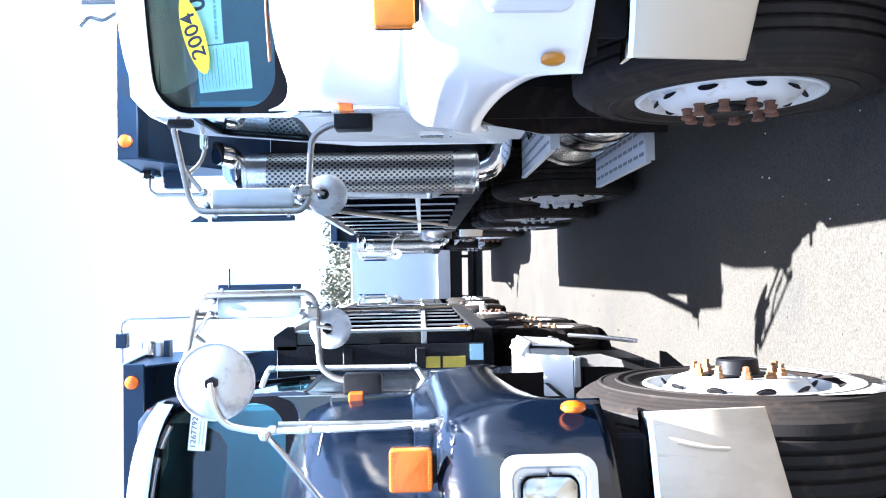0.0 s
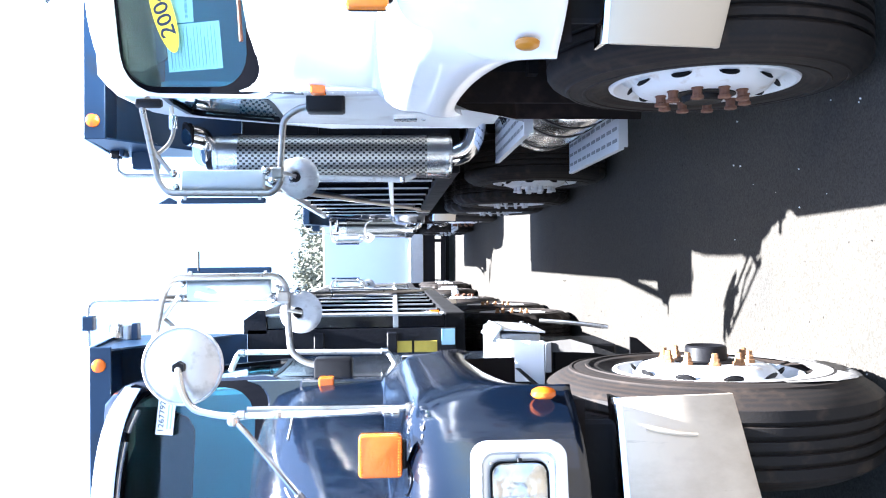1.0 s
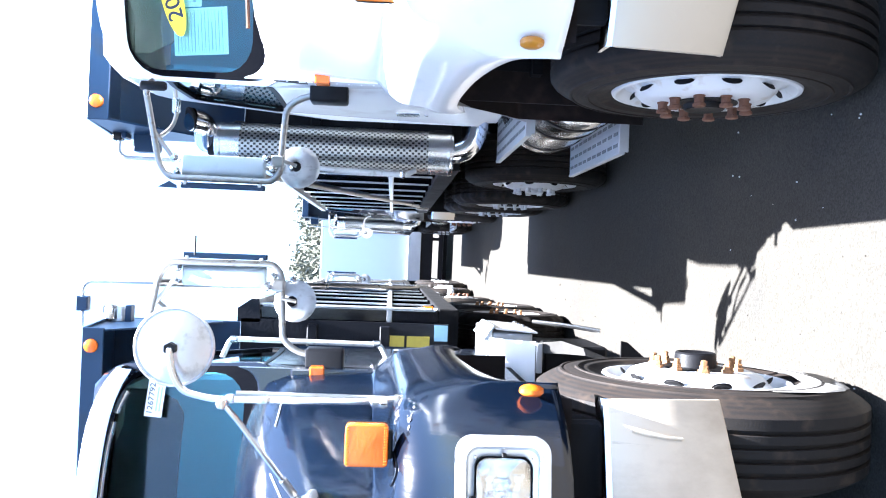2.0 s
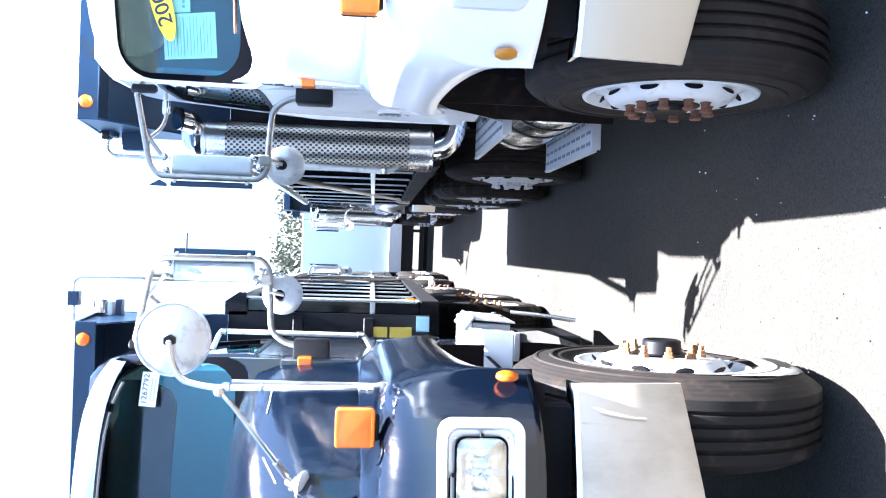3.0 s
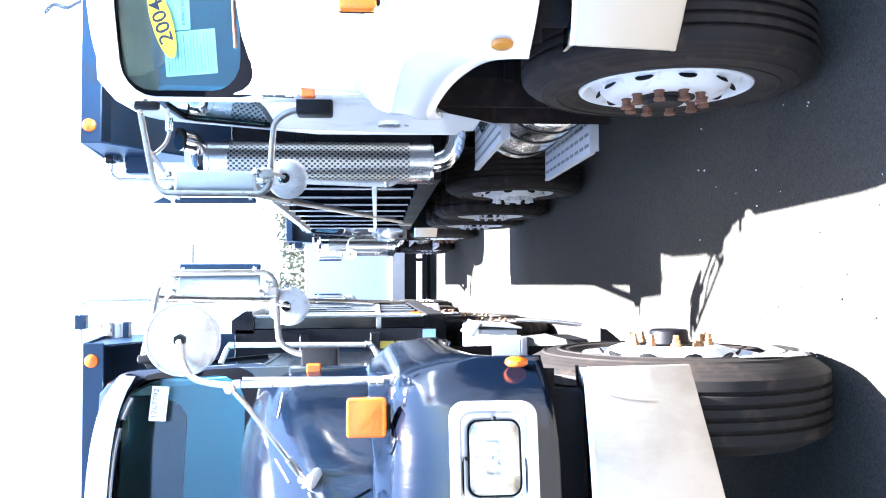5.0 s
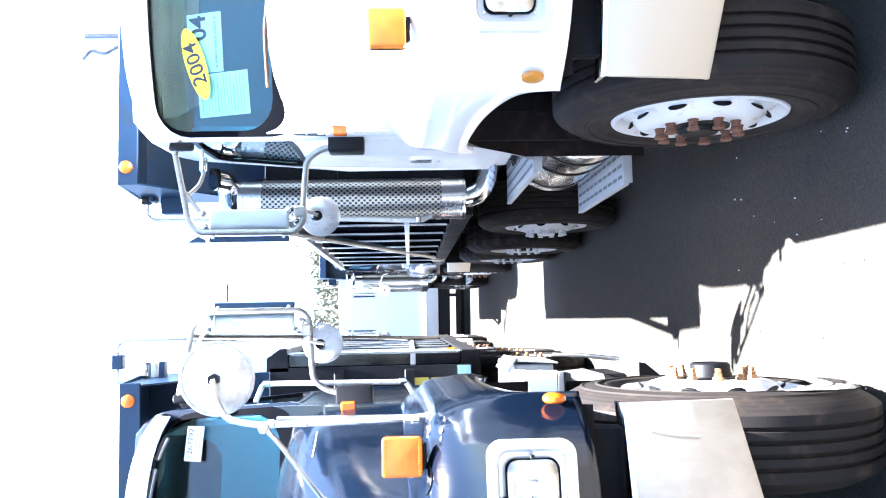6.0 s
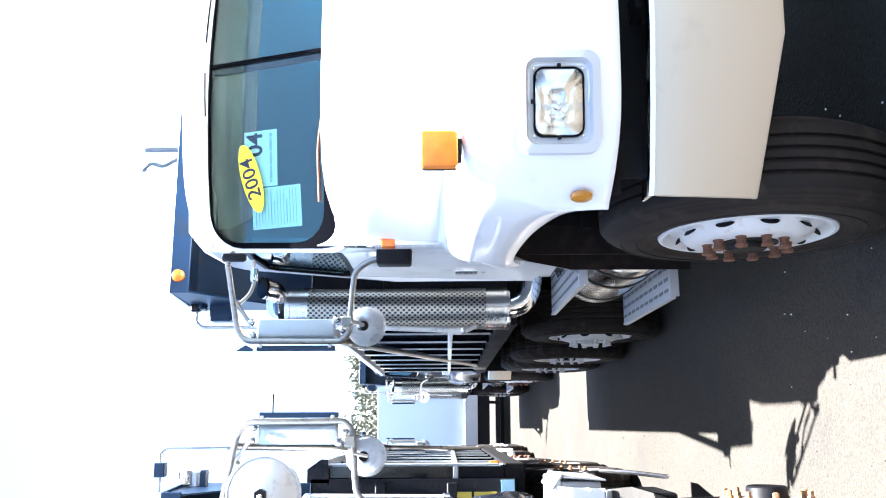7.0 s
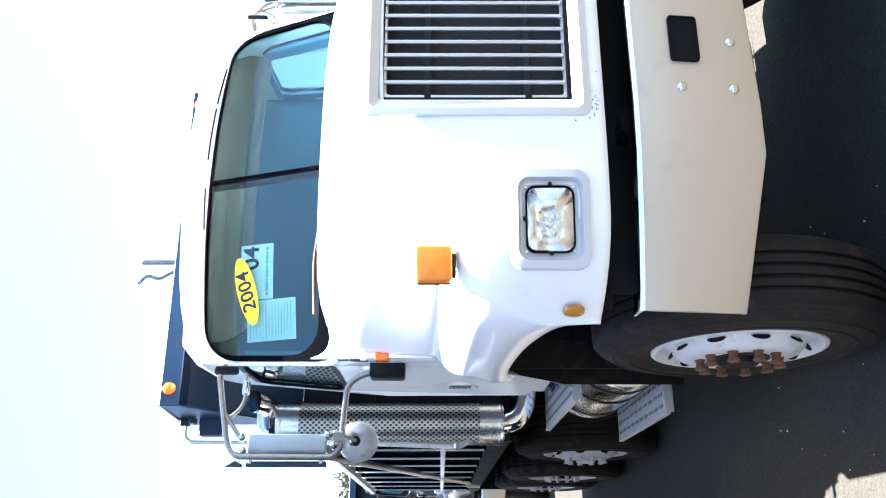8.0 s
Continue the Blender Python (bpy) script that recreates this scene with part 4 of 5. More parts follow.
        part("inner_frame", ring([pt(*p) - Vector((s * 0.045, 0, 0)) for p in inner], [pt(*p) - Vector((s * 0.045, 0, 0)) for p in inside], (-s * 0.02, 0, 0)), GREY_IN, d, "moulded inner door frame, blue cast put in its colour")
        part("badge", span(u - 0.004, u + 0.006, 3.68, 3.84, 1.80, 1.83, 0.003), PLASTIC, d, "small dark badge strip")
    # cowl sides, floor, back wall
    for s in (-1, 1):
        part("cowl_side", span(min(s * 0.91, s * 0.953), max(s * 0.91, s * 0.953), 3.385, 3.45, 1.2, 1.98, 0.008), paint, c)
        part("rocker", span(min(s * 0.86, s * 0.925), max(s * 0.86, s * 0.925), 3.42, 4.38, 1.04, 1.118, 0.012), paint, c)
        rivet = part("rivet", lathe([(0.0045, 0.0), (0.0035, 0.002), (0.0005, 0.003)], 8), paint, c)
        rivet.matrix_local = pose(s * 0.953, 3.425, 1.62, 0, 0, 0 if s > 0 else 180)
        for k in range(1, 9):
            share(rivet, pose(s * 0.953, 3.425, 1.62 + 0.05 * k, 0, 0, 0 if s > 0 else 180), c)
        part("cowl_cap", loft([[(s * u, 3.402, 1.93), (s * u, 3.402, z - 0.008), (s * u, 3.408, z), (s * u, 3.43, z), (s * u, 3.43, 1.93)] for u, z in ((0.70, 2.137), (0.80, 2.119), (0.86, 2.108), (0.89, 2.112), (0.915, 2.126), (0.935, 2.15), (0.95, 2.19))], closed=True, caps=True), paint, c, "painted cowl corner below the windshield seal")
        part("cowl_corner", span(min(s * 0.90, s * 0.948), max(s * 0.90, s * 0.948), 3.40, 3.49, 1.75, 1.98, 0.012), paint, c)
    part("back_wall", plate([(-0.92, 4.38, 1.05), (0.92, 4.38, 1.05), (0.92, 4.38, 1.95), (0.84, 4.38, 2.78), (-0.84, 4.38, 2.78), (-0.92, 4.38, 1.95)], 0.045), paint, c)
    part("floor_pan", span(-0.90, 0.90, 3.3, 4.36, 1.0, 1.04), UNDER, c)
    part("cowl_panel", span(-0.92, 0.92, 3.41, 3.47, 2.0, 2.06), SEAL, c, "black cowl panel")
    part("firewall", span(-0.88, 0.88, 3.36, 3.39, 1.0, 2.02), UNDER, c)
    rows = []
    for i in range(9):
        u = -0.88 + 1.76 * i / 8
        f = ws(u, 0.0).y + 0.02
        rows.append([(u, f, 1.95), (u, f, 2.115), (u, f + 0.1, 2.15), (u, 3.84, 2.16), (u, 3.9, 2.12), (u, 3.9, 1.8), (u, 3.6, 1.8)])
    part("dashboard", loft(rows, closed=True, caps=True), GREY_IN, c, "dashboard, blue cast of its light put in the colour", smooth=True)
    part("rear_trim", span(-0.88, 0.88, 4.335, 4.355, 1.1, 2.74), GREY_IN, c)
    for s in (-1, 1):
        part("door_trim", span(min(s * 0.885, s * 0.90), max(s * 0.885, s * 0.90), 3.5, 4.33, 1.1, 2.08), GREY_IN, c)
    part("cowl_fill", span(-0.9, 0.9, 3.40, 3.47, 1.9, 2.05), UNDER, c)
    part("headliner", span(-0.80, 0.80, 3.74, 4.34, 2.73, 2.76), TAN, c)
    for s in (-1, 1):
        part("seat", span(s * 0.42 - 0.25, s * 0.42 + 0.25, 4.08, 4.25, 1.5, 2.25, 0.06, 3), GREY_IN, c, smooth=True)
        rows = []
        for i in range(17):
            u = 0.035 + 0.80 * i / 16
            # cabs without stickers: deeper band, its near-black colour paints the header's shade
            low = (0.60 if stickers else 0.50) + 0.22 * max(0.0, (u - 0.70) / 0.135) ** 3
            f, g = ws(s * u, low) + Vector((0, 0.05, 0)), ws(s * u, 0.975) + Vector((0, 0.06, 0))
            rows.append([f, g, g + Vector((0, 0.016, 0)), f + Vector((0, 0.016, 0))])
        part("inner_visor", loft(rows, closed=True, caps=True), TAN if stickers else HEADER_SHADE, c, "sun visor band along the header, the near-black one painted shade", smooth=False)
    part("steering_wheel", tube([(0.44 + 0.2 * math.cos(2 * math.pi * k / 20), 3.86 - 0.1 * math.sin(2 * math.pi * k / 20), 2.06 + 0.16 * math.sin(2 * math.pi * k / 20)) for k in range(21)], 0.012, 8), PLASTIC, c, smooth=True)
    # wiper
    part("wiper", tube([(-0.36, 3.42, 2.185), (-0.487, 3.45, 2.203), (-0.735, 3.47, 2.192)], 0.008, 6), RUST, c, "worn brown wiper arm")
    part("wiper", tube([(0.3, 3.415, 2.125), (0.2, 3.415, 2.15), (-0.1, 3.413, 2.15)], 0.009, 6), RUST, c, "worn brown wiper arm")
    return c, ws


def exhaust(parent, side):
    e = new("exhaust_stack")
    e.parent = parent
    e.matrix_local = BACK @ Matrix.Diagonal((side, 1, 1, 1))
    x, y, r = 1.045, 4.78, 0.122
    up = pose(x, y, 0, 0, -90, 0)
    part("muffler", lathe([(r - 0.02, 1.25), (r - 0.018, 2.56)], 32), BARREL, e, "dark muffler behind the heat shield", smooth=True, m=up)
    # perforated heat shield: a sleeve of staggered slots between two plain bands
    bm = bmesh.new()
    cols, rows = 52, 64
    z0, z1 = 1.385, 2.44
    ks = [k + q for k in range(cols) for q in (0.1, 0.9)]
    js = [0.0] + [j + q for j in range(rows) for q in (0.06, 0.94)] + [float(rows)]
    net = [[bm.verts.new((z0 + (z1 - z0) * j / rows, r * math.cos(2 * math.pi * k / cols), r * math.sin(2 * math.pi * k / cols))) for k in ks] for j in js]
    for j in range(len(js) - 1):
        for k in range(len(ks)):
            slot = j % 2 == 1 and k % 2 == 0 and (k // 2 + j // 2) % 2 == 0
            if not slot:
                n = (k + 1) % len(ks)
                bm.faces.new((net[j][k], net[j][n], net[j + 1][n], net[j + 1][k]))
    part("heat_shield", bm, SHIELD, e, "perforated stainless heat shield", smooth=True, m=up)
    for za, zb in ((1.25, 1.39), (2.435, 2.57)):
        part("end_sleeve", lathe([(r - 0.004, za - 0.002), (r + 0.001, za), (r + 0.001, zb), (r - 0.004, zb + 0.002)], 48, cap=False), STEEL, e, "plain stainless end sleeve", smooth=True, m=up)
    for z in (1.27, 2.55):
        part("band", lathe([(r + 0.003, z - 0.012), (r + 0.005, z), (r + 0.003, z + 0.012)], 40, cap=False), STEEL, e, smooth=True, m=up)
    part("elbow", tube([(x, y, 1.5), (x, y, 1.115), (x - 0.45, y - 0.06, 1.1)], 0.06, 24, 0.17), CHROME, e, "polished chrome elbow pipe", smooth=True)
    part("tail_pipe", tube([(x, y, 2.55), (x, y - 0.01, 2.635), (0.955, y - 0.15, 2.615), (0.948, y - 0.215, 2.675)], 0.062, 20, 0.05), CHROME, e, "curved chrome tail pipe with a slanted mouth", smooth=True)
    aim = Vector((0.025, -0.05, 0.08)).to_track_quat("X", "Z").to_matrix().to_4x4()
    # dark disc on the closed pipe end paints the unlit inside
    part("pipe_mouth", lathe([(0.060, -0.012), (0.066, 0.0), (0.066, 0.004), (0.059, 0.006), (0.056, -0.004), (0.01, -0.006)], 28), UNDER, e, "pipe mouth, a dark disc for its shaded inside", smooth=True, m=Matrix.Translation((0.948, y - 0.215, 2.675)) @ aim)
    part("pipe_clamp", lathe([(0.066, 2.575), (0.074, 2.58), (0.074, 2.615), (0.066, 2.62)], 24, cap=False), PLASTIC, e, "black pipe clamp", smooth=True, m=up)
    part("clamp_strap", span(0.93, x - 0.05, y - 0.02, y + 0.02, 2.575, 2.62, 0.004), PLASTIC, e)
    part("grab_rail", tube([(1.15, 4.67, 2.28), (1.166, 4.63, 2.23), (1.193, 4.63, 1.51), (1.16, 4.68, 1.46)], 0.015, 10, 0.03), RAIL, e, "pale upright rail beside the muffler", smooth=True)
    part("rail_bolt", lathe([(0.004, -0.02), (0.016, -0.014), (0.016, 0.014), (0.004, 0.02)], 10), STEEL, e, smooth=True, m=pose(1.192, 4.61, 1.53))
    part("bracket", span(x - 0.13, x - 0.06, y - 0.03, y + 0.03, 1.3, 1.36, 0.006), PLASTIC, e)
    part("bracket", span(x - 0.13, x - 0.06, y - 0.03, y + 0.03, 2.42, 2.48, 0.006), PLASTIC, e)


def steps_and_tank(parent, side):
    t = new("fuel_tank")
    t.parent = parent
    t.matrix_local = BACK @ Matrix.Diagonal((side, 1, 1, 1))
    x, z, r = 0.80, 0.76, 0.245
    part("drum", lathe([(0.02, 3.62), (r - 0.03, 3.62), (r - 0.008, 3.63), (r, 3.65), (r, 4.55), (r - 0.01, 4.57), (0.02, 4.57)], 48), STEEL, t, "polished cylindrical tank", smooth=True, m=pose(x, 0, z, 0, 0, 90))
    for y in (3.75, 4.02, 4.42):
        part("strap", lathe([(r + 0.002, y - 0.018), (r + 0.006, y - 0.014), (r + 0.006, y + 0.014), (r + 0.002, y + 0.018)], 48, cap=False), PLASTIC, t, m=pose(x, 0, z, 0, 0, 90))
    for z0, u0, u1 in ((0.97, 0.80, 1.062), (0.535, 0.86, 1.125)):
        s = new("step")
        s.parent = t
        y0, y1 = 3.8, 4.87
        part("tread", span(u0, u1, y0, y1, z0, z0 + 0.012), GALV, s, "bright aluminium step tread")
        part("outer_lip", span(u1 - 0.004, u1 + 0.012, y0 - 0.012, y1, z0 - 0.012, z0 + 0.016, 0.002), GALV, s)
        part("front_lip", span(u0, u1, y0 - 0.012, y0 + 0.002, z0 - 0.03, z0 + 0.016, 0.002), GALV, s)
        slot = None
        for i in range(4):
            for k in range(10):
                q = Matrix.Translation((u1 - 0.035 - i * 0.055, y0 + 0.06 + k * 0.105, z0 + 0.0135))
                if slot is None:
                    slot = part("grip_slot", box((0.016, 0.07, 0.003)), GRIP, s, "scuffed grey grip slot")
                    slot.matrix_local = q
                else:
                    share(slot, q, s)
    return t


def chassis(parent, open_arch, axles):
    c = new("chassis")
    c.parent = parent
    c.matrix_local = BACK
    for s in (-1, 1):
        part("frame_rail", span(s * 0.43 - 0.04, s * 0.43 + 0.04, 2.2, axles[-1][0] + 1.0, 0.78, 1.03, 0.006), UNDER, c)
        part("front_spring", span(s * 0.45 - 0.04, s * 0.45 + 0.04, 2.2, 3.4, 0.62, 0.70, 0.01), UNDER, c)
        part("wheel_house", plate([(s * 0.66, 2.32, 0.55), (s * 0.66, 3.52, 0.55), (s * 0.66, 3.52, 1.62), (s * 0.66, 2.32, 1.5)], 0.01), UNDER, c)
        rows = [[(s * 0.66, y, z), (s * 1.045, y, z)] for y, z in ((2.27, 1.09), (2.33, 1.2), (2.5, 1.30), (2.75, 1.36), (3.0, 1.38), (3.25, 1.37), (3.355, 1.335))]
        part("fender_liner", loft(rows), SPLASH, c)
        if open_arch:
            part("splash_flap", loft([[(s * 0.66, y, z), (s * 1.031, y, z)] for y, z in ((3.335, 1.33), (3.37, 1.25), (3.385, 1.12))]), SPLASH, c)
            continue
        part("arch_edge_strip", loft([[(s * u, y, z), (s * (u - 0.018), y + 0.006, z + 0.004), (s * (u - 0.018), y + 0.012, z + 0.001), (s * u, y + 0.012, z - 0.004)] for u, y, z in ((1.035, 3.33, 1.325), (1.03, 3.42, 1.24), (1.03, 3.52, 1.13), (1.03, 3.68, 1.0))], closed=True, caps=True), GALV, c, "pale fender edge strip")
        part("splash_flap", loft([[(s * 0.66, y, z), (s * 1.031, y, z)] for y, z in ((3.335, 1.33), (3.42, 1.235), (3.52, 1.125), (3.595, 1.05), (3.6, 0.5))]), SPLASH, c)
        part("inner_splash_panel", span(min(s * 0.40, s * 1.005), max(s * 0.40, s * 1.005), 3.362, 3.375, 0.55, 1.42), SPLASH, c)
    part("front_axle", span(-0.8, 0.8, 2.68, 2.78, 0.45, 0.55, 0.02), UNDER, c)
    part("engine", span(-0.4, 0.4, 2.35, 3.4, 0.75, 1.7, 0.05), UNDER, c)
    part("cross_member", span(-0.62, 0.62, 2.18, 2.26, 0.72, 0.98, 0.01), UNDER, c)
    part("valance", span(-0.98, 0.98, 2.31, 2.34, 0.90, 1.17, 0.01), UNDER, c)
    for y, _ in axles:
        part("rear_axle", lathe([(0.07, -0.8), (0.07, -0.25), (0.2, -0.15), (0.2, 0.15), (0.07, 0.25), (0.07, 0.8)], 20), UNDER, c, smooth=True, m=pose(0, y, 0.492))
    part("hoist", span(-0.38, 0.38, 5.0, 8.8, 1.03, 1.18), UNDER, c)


def dump_body(parent, arm, lamps, y1):
    """Black dump bed with ribbed sides and a canopy over the cab."""
    b = new("dump_bed")
    b.parent = parent
    b.matrix_local = BACK
    y0, z0, z1, w = 5.05, 1.24, 2.42, 1.02
    for s in (-1, 1):
        part("side_wall", span(min(s * (w - 0.02), s * w), max(s * (w - 0.02), s * w), y0, y1, z0, z1), CANOPY, b)
        part("bottom_rail", span(min(s * (w - 0.01), s * (w + 0.09)), max(s * (w - 0.01), s * (w + 0.09)), y0, y1, z0 - 0.06, z0 + 0.06, 0.006), UNDER, b)
        # pale rail paint puts the sky's reflection into the chamfer's colour
        part("top_rail", loft([[(s * (w - 0.02), y, z1 + 0.07), (s * (w + 0.06), y, z1 + 0.07), (s * (w + 0.115), y, z1 - 0.01), (s * (w + 0.115), y, z1 - 0.05), (s * (w - 0.02), y, z1 - 0.06)] for y in (y0 - 0.02, y1)], closed=True, caps=True), RAIL, b, "chamfered top rail, pale for the sky it reflects")
        # added plate hides the pale colour on the rail's front end
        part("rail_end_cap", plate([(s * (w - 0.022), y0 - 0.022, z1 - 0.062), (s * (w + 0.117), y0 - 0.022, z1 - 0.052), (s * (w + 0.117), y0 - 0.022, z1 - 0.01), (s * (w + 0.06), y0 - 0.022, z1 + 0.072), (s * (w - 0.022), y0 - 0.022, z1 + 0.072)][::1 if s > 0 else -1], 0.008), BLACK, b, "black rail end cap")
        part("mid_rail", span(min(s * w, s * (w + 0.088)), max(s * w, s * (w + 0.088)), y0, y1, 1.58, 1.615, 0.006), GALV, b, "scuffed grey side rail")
        rib = None
        for k in range(int((y1 - y0) / 0.586) + 1):
            q = Matrix.Translation((s * (w + 0.04), y0 + 0.05 + k * 0.586, 0))
            if rib is None:
                rib = part("side_rib", span(-0.04, 0.04, -0.045, 0.045, z0 + 0.06, z1 - 0.05, 0.006), RIB, b)
                rib.matrix_local = q
            else:
                share(rib, q, b)
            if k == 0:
                edging = part("rib_bright_strip", span(-0.009, 0.003, -0.048, -0.036, z0 + 0.08, z1 - 0.07, 0.002), GALV, b, "bright rib edge")
                edging.matrix_local = q @ Matrix.Translation((s * 0.04 + (0.004 if s < 0 else 0), 0, 0))
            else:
                share(edging, q @ Matrix.Translation((s * 0.04 + (0.004 if s < 0 else 0), 0, 0)), b)
        part("rib_edge", span(min(s * (w + 0.08), s * (w + 0.09)), max(s * (w + 0.08), s * (w + 0.09)), y0 - 0.02, y0 + 0.08, z0 + 0.1, z1 - 0.05, 0.003), GALV, b, "bright corner strip")
        part("front_foot", plate([(s * 0.9, y0 + 0.1, z0 - 0.06), (s * 1.1, y0 + 0.1, z0 - 0.06), (s * 1.1, y0 + 0.32, z0 + 0.16), (s * 0.9, y0 + 0.32, z0 + 0.16)], 0.012), GALV, b, "bright inclined bracket plate")
        if lamps:
            part("canopy_lamp", lathe([(0.036, 0), (0.034, 0.012), (0.02, 0.02), (0.004, 0.022)], 20), AMBER, b, "round amber clearance lamp", smooth=True, m=pose(s * 0.895, 4.445, 3.13, 0, 0, -90))
    part("bulkhead", span(-w, w, y0 - 0.03, y0, z0, z1 + 0.05), BLACK, b)
    for z in (1.62, 2.05):
        part("bulkhead_rib", span(-w + 0.02, w - 0.02, y0 - 0.06, y0 - 0.03, z - 0.03, z + 0.03, 0.006), BLACK, b)
    part("headboard", plate([(-1.0, y0 - 0.035, z1 + 0.05), (1.0, y0 - 0.035, z1 + 0.05), (1.0, y0 - 0.035, 3.19), (-1.0, y0 - 0.035, 3.19)], 0.02), CANOPY, b)
    part("bed_floor", span(-w, w, y0, y1, z0 - 0.06, z0), UNDER, b)
    part("tailgate", span(-w, w, y1, y1 + 0.05, z0, z1), BLACK, b)
    part("canopy_plate", plate([(-0.99, 4.46, 3.165), (0.99, 4.46, 3.165), (1.02, y0, 3.19), (-1.02, y0, 3.19)], 0.012), CANOPY, b)
    part("canopy_lip", span(-0.99, 0.99, 4.45, 4.47, 3.07, 3.18, 0.004), CANOPY, b, "canopy front lip, reflected sky blue in its paint")
    for s in (-1, 1):
        part("canopy_cheek", plate([(s * 0.98, 4.46, 3.07), (s * 0.98, 4.46, 3.17), (s * 1.0, y0, 3.19), (s * 1.0, y0, 2.5)], 0.01), CANOPY, b)
        # tarp arm beside the bed
        a = new("tarp_arm")
        a.parent = b
        out, zt, tall = arm
        part("cross_bar", tube([(s * 0.96, 4.85, zt), (s * (out - 0.03), 4.85, zt + 0.005), (s * out, 4.85, zt - 0.03), (s * (out + 0.004), 4.86, zt - 0.42)], 0.011, 8, 0.03), RAIL, a, smooth=True)
        part("pole", tube([(s * (out + 0.004), 4.86, zt - 0.40), (s * 1.09, 8.9, 1.27)], 0.026, 10), TUBE, a, "dull straight tarp arm", smooth=True)
        part("hinge_block", span(min(s * 1.06, s * 1.13), max(s * 1.06, s * 1.13), 8.82, 8.96, 1.2, 1.34, 0.01), TUBE, a)
        if tall:
            part("end_block", span(min(s * 1.046, s * 1.128), max(s * 1.046, s * 1.128), 4.82, 4.88, zt - 0.035, zt + 0.03, 0.006), CANOPY, a, "dark square end block")
            part("motor", lathe([(0.03, 1.0), (0.04, 1.005), (0.04, 1.07), (0.028, 1.085)], 18), STEEL, a, "round tarp motor", smooth=True, m=pose(0, 4.86, zt - 0.15) if s > 0 else pose(0, 4.86, zt - 0.15, 0, 0, 180))
            part("gear_case", span(min(s * 0.99, s * 1.075), max(s * 0.99, s * 1.075), 4.83, 4.9, zt - 0.225, zt - 0.195, 0.006), GALV, a)
            part("motor_bracket", span(min(s * 0.99, s * 1.085), max(s * 0.99, s * 1.085), 4.83, 4.9, zt - 0.275, zt - 0.24, 0.004), CANOPY, a)
        else:
            part("end_block", span(min(s * 0.96, s * 1.045), max(s * 0.96, s * 1.045), 4.82, 4.88, zt - 0.02, zt + 0.035, 0.008), PLASTIC, a, "black roller end block")
            part("gear_case", span(min(s * 0.985, s * 1.035), max(s * 0.985, s * 1.035), 4.80, 4.9, zt - 0.05, zt - 0.02, 0.006), CANOPY, a)
            part("motor", span(min(s * 0.95, s * 1.10), max(s * 0.95, s * 1.10), 4.86, 4.96, zt - 0.21, zt - 0.07, 0.01), CANOPY, a, "dark blue tarp motor housing")
    return b


def rear_flap(parent, side, y, out):
    # added dark sheet fills the shaded view behind the rear wheels
    part("added_dark_flap", span(min(side * 0.5, side * out), max(side * 0.5, side * out), y, y + 0.015, 0.2, 1.2), PLASTIC, parent, m=BACK)


def truck(name, x, z, paint, bezel, label, nut_mat, fender_mirrors=(), dent=False, stickers=False, steer=0.0, exhaust_sides=(-1,), frame_mat=None, dy=0.0, arm=(1.14, 3.135, False), step_sides=(-1, 1), lamps=True, axles=((6.9, 1.06), (8.25, 1.06)), lift_axle=None, bed_end=9.25):
    t = new(name)
    t.matrix_basis = pose(x, Y0 + dy, z)
    tagged(t, label, "dump truck", group="parked dump trucks")
    hood = part("hood", hood_mesh(), paint, t, smooth=True, m=BACK)
    sub = hood.modifiers.new("smooth", "SUBSURF")
    sub.levels = sub.render_levels = 2
    sol = hood.modifiers.new("thickness", "SOLIDIFY")
    sol.thickness, sol.offset = 0.006, 1.0
    bumper(t, dent)
    grille(t, GRILLE, frame_mat or paint)
    for s in (-1, 1):
        headlight(t, 0.83, bezel, s)
        turn_signal(t, s, (AMBER_PALE if stickers else AMBER) if lamps else GALV)
        side_marker(t, s, AMBER if dent else (AMBER_SHADED if lamps else PLASTIC), lamps)
        mirror_arm(t, s, 0.08 if dent else 0.0, 1.38 if dent else 1.68, stickers)
        front = wheel(t, s * 1.03, 2.90, 0.492 - z, s, turn=steer, nut_mat=nut_mat, cap=0.05 if dent else 0.02, R=0.553 if dent else 0.54)
        if dent and s > 0:
            sidewall_patch(front, "pale_patch", PALE_COAT, "pale patch on the sidewall", -78, 80, 0.325, 0.5, 0.0035, 0.14, 5)
            sidewall_patch(front, "dark_patch", SEAL, "ragged black patch on the sidewall", -30, 8, 0.385, 0.465, 0.0065, 0.75, 8)
        for yy, out in axles:
            wheel(t, s * out, yy, 0.492 - z, s, rear=True, nut_mat=RUST_LIGHT if dent else RIM, name="rear_wheel")
            wheel(t, s * (out - 0.31), yy, 0.492 - z, s, rear=True, nut_mat=GALV, name="inner_rear_wheel")
        if lift_axle:
            wheel(t, s * 1.045, lift_axle, 0.492 - z, s, nut_mat=RIM, hub_mat=RIM, cap=0.03, holes=8, name="lift_axle_wheel")
        if s in step_sides:
            steps_and_tank(t, s)
        rear_flap(t, s, axles[-1][0] + 0.62, axles[-1][1] - 0.02)
    for s in fender_mirrors:
        fender_mirror(t, s)
    for s in exhaust_sides:
        exhaust(t, s)
    cab_ob, ws = cab(t, paint, stickers)
    chassis(t, dent, axles)
    dump_body(t, arm, lamps, bed_end)
    return t, cab_ob, ws


AXIS = 1.53
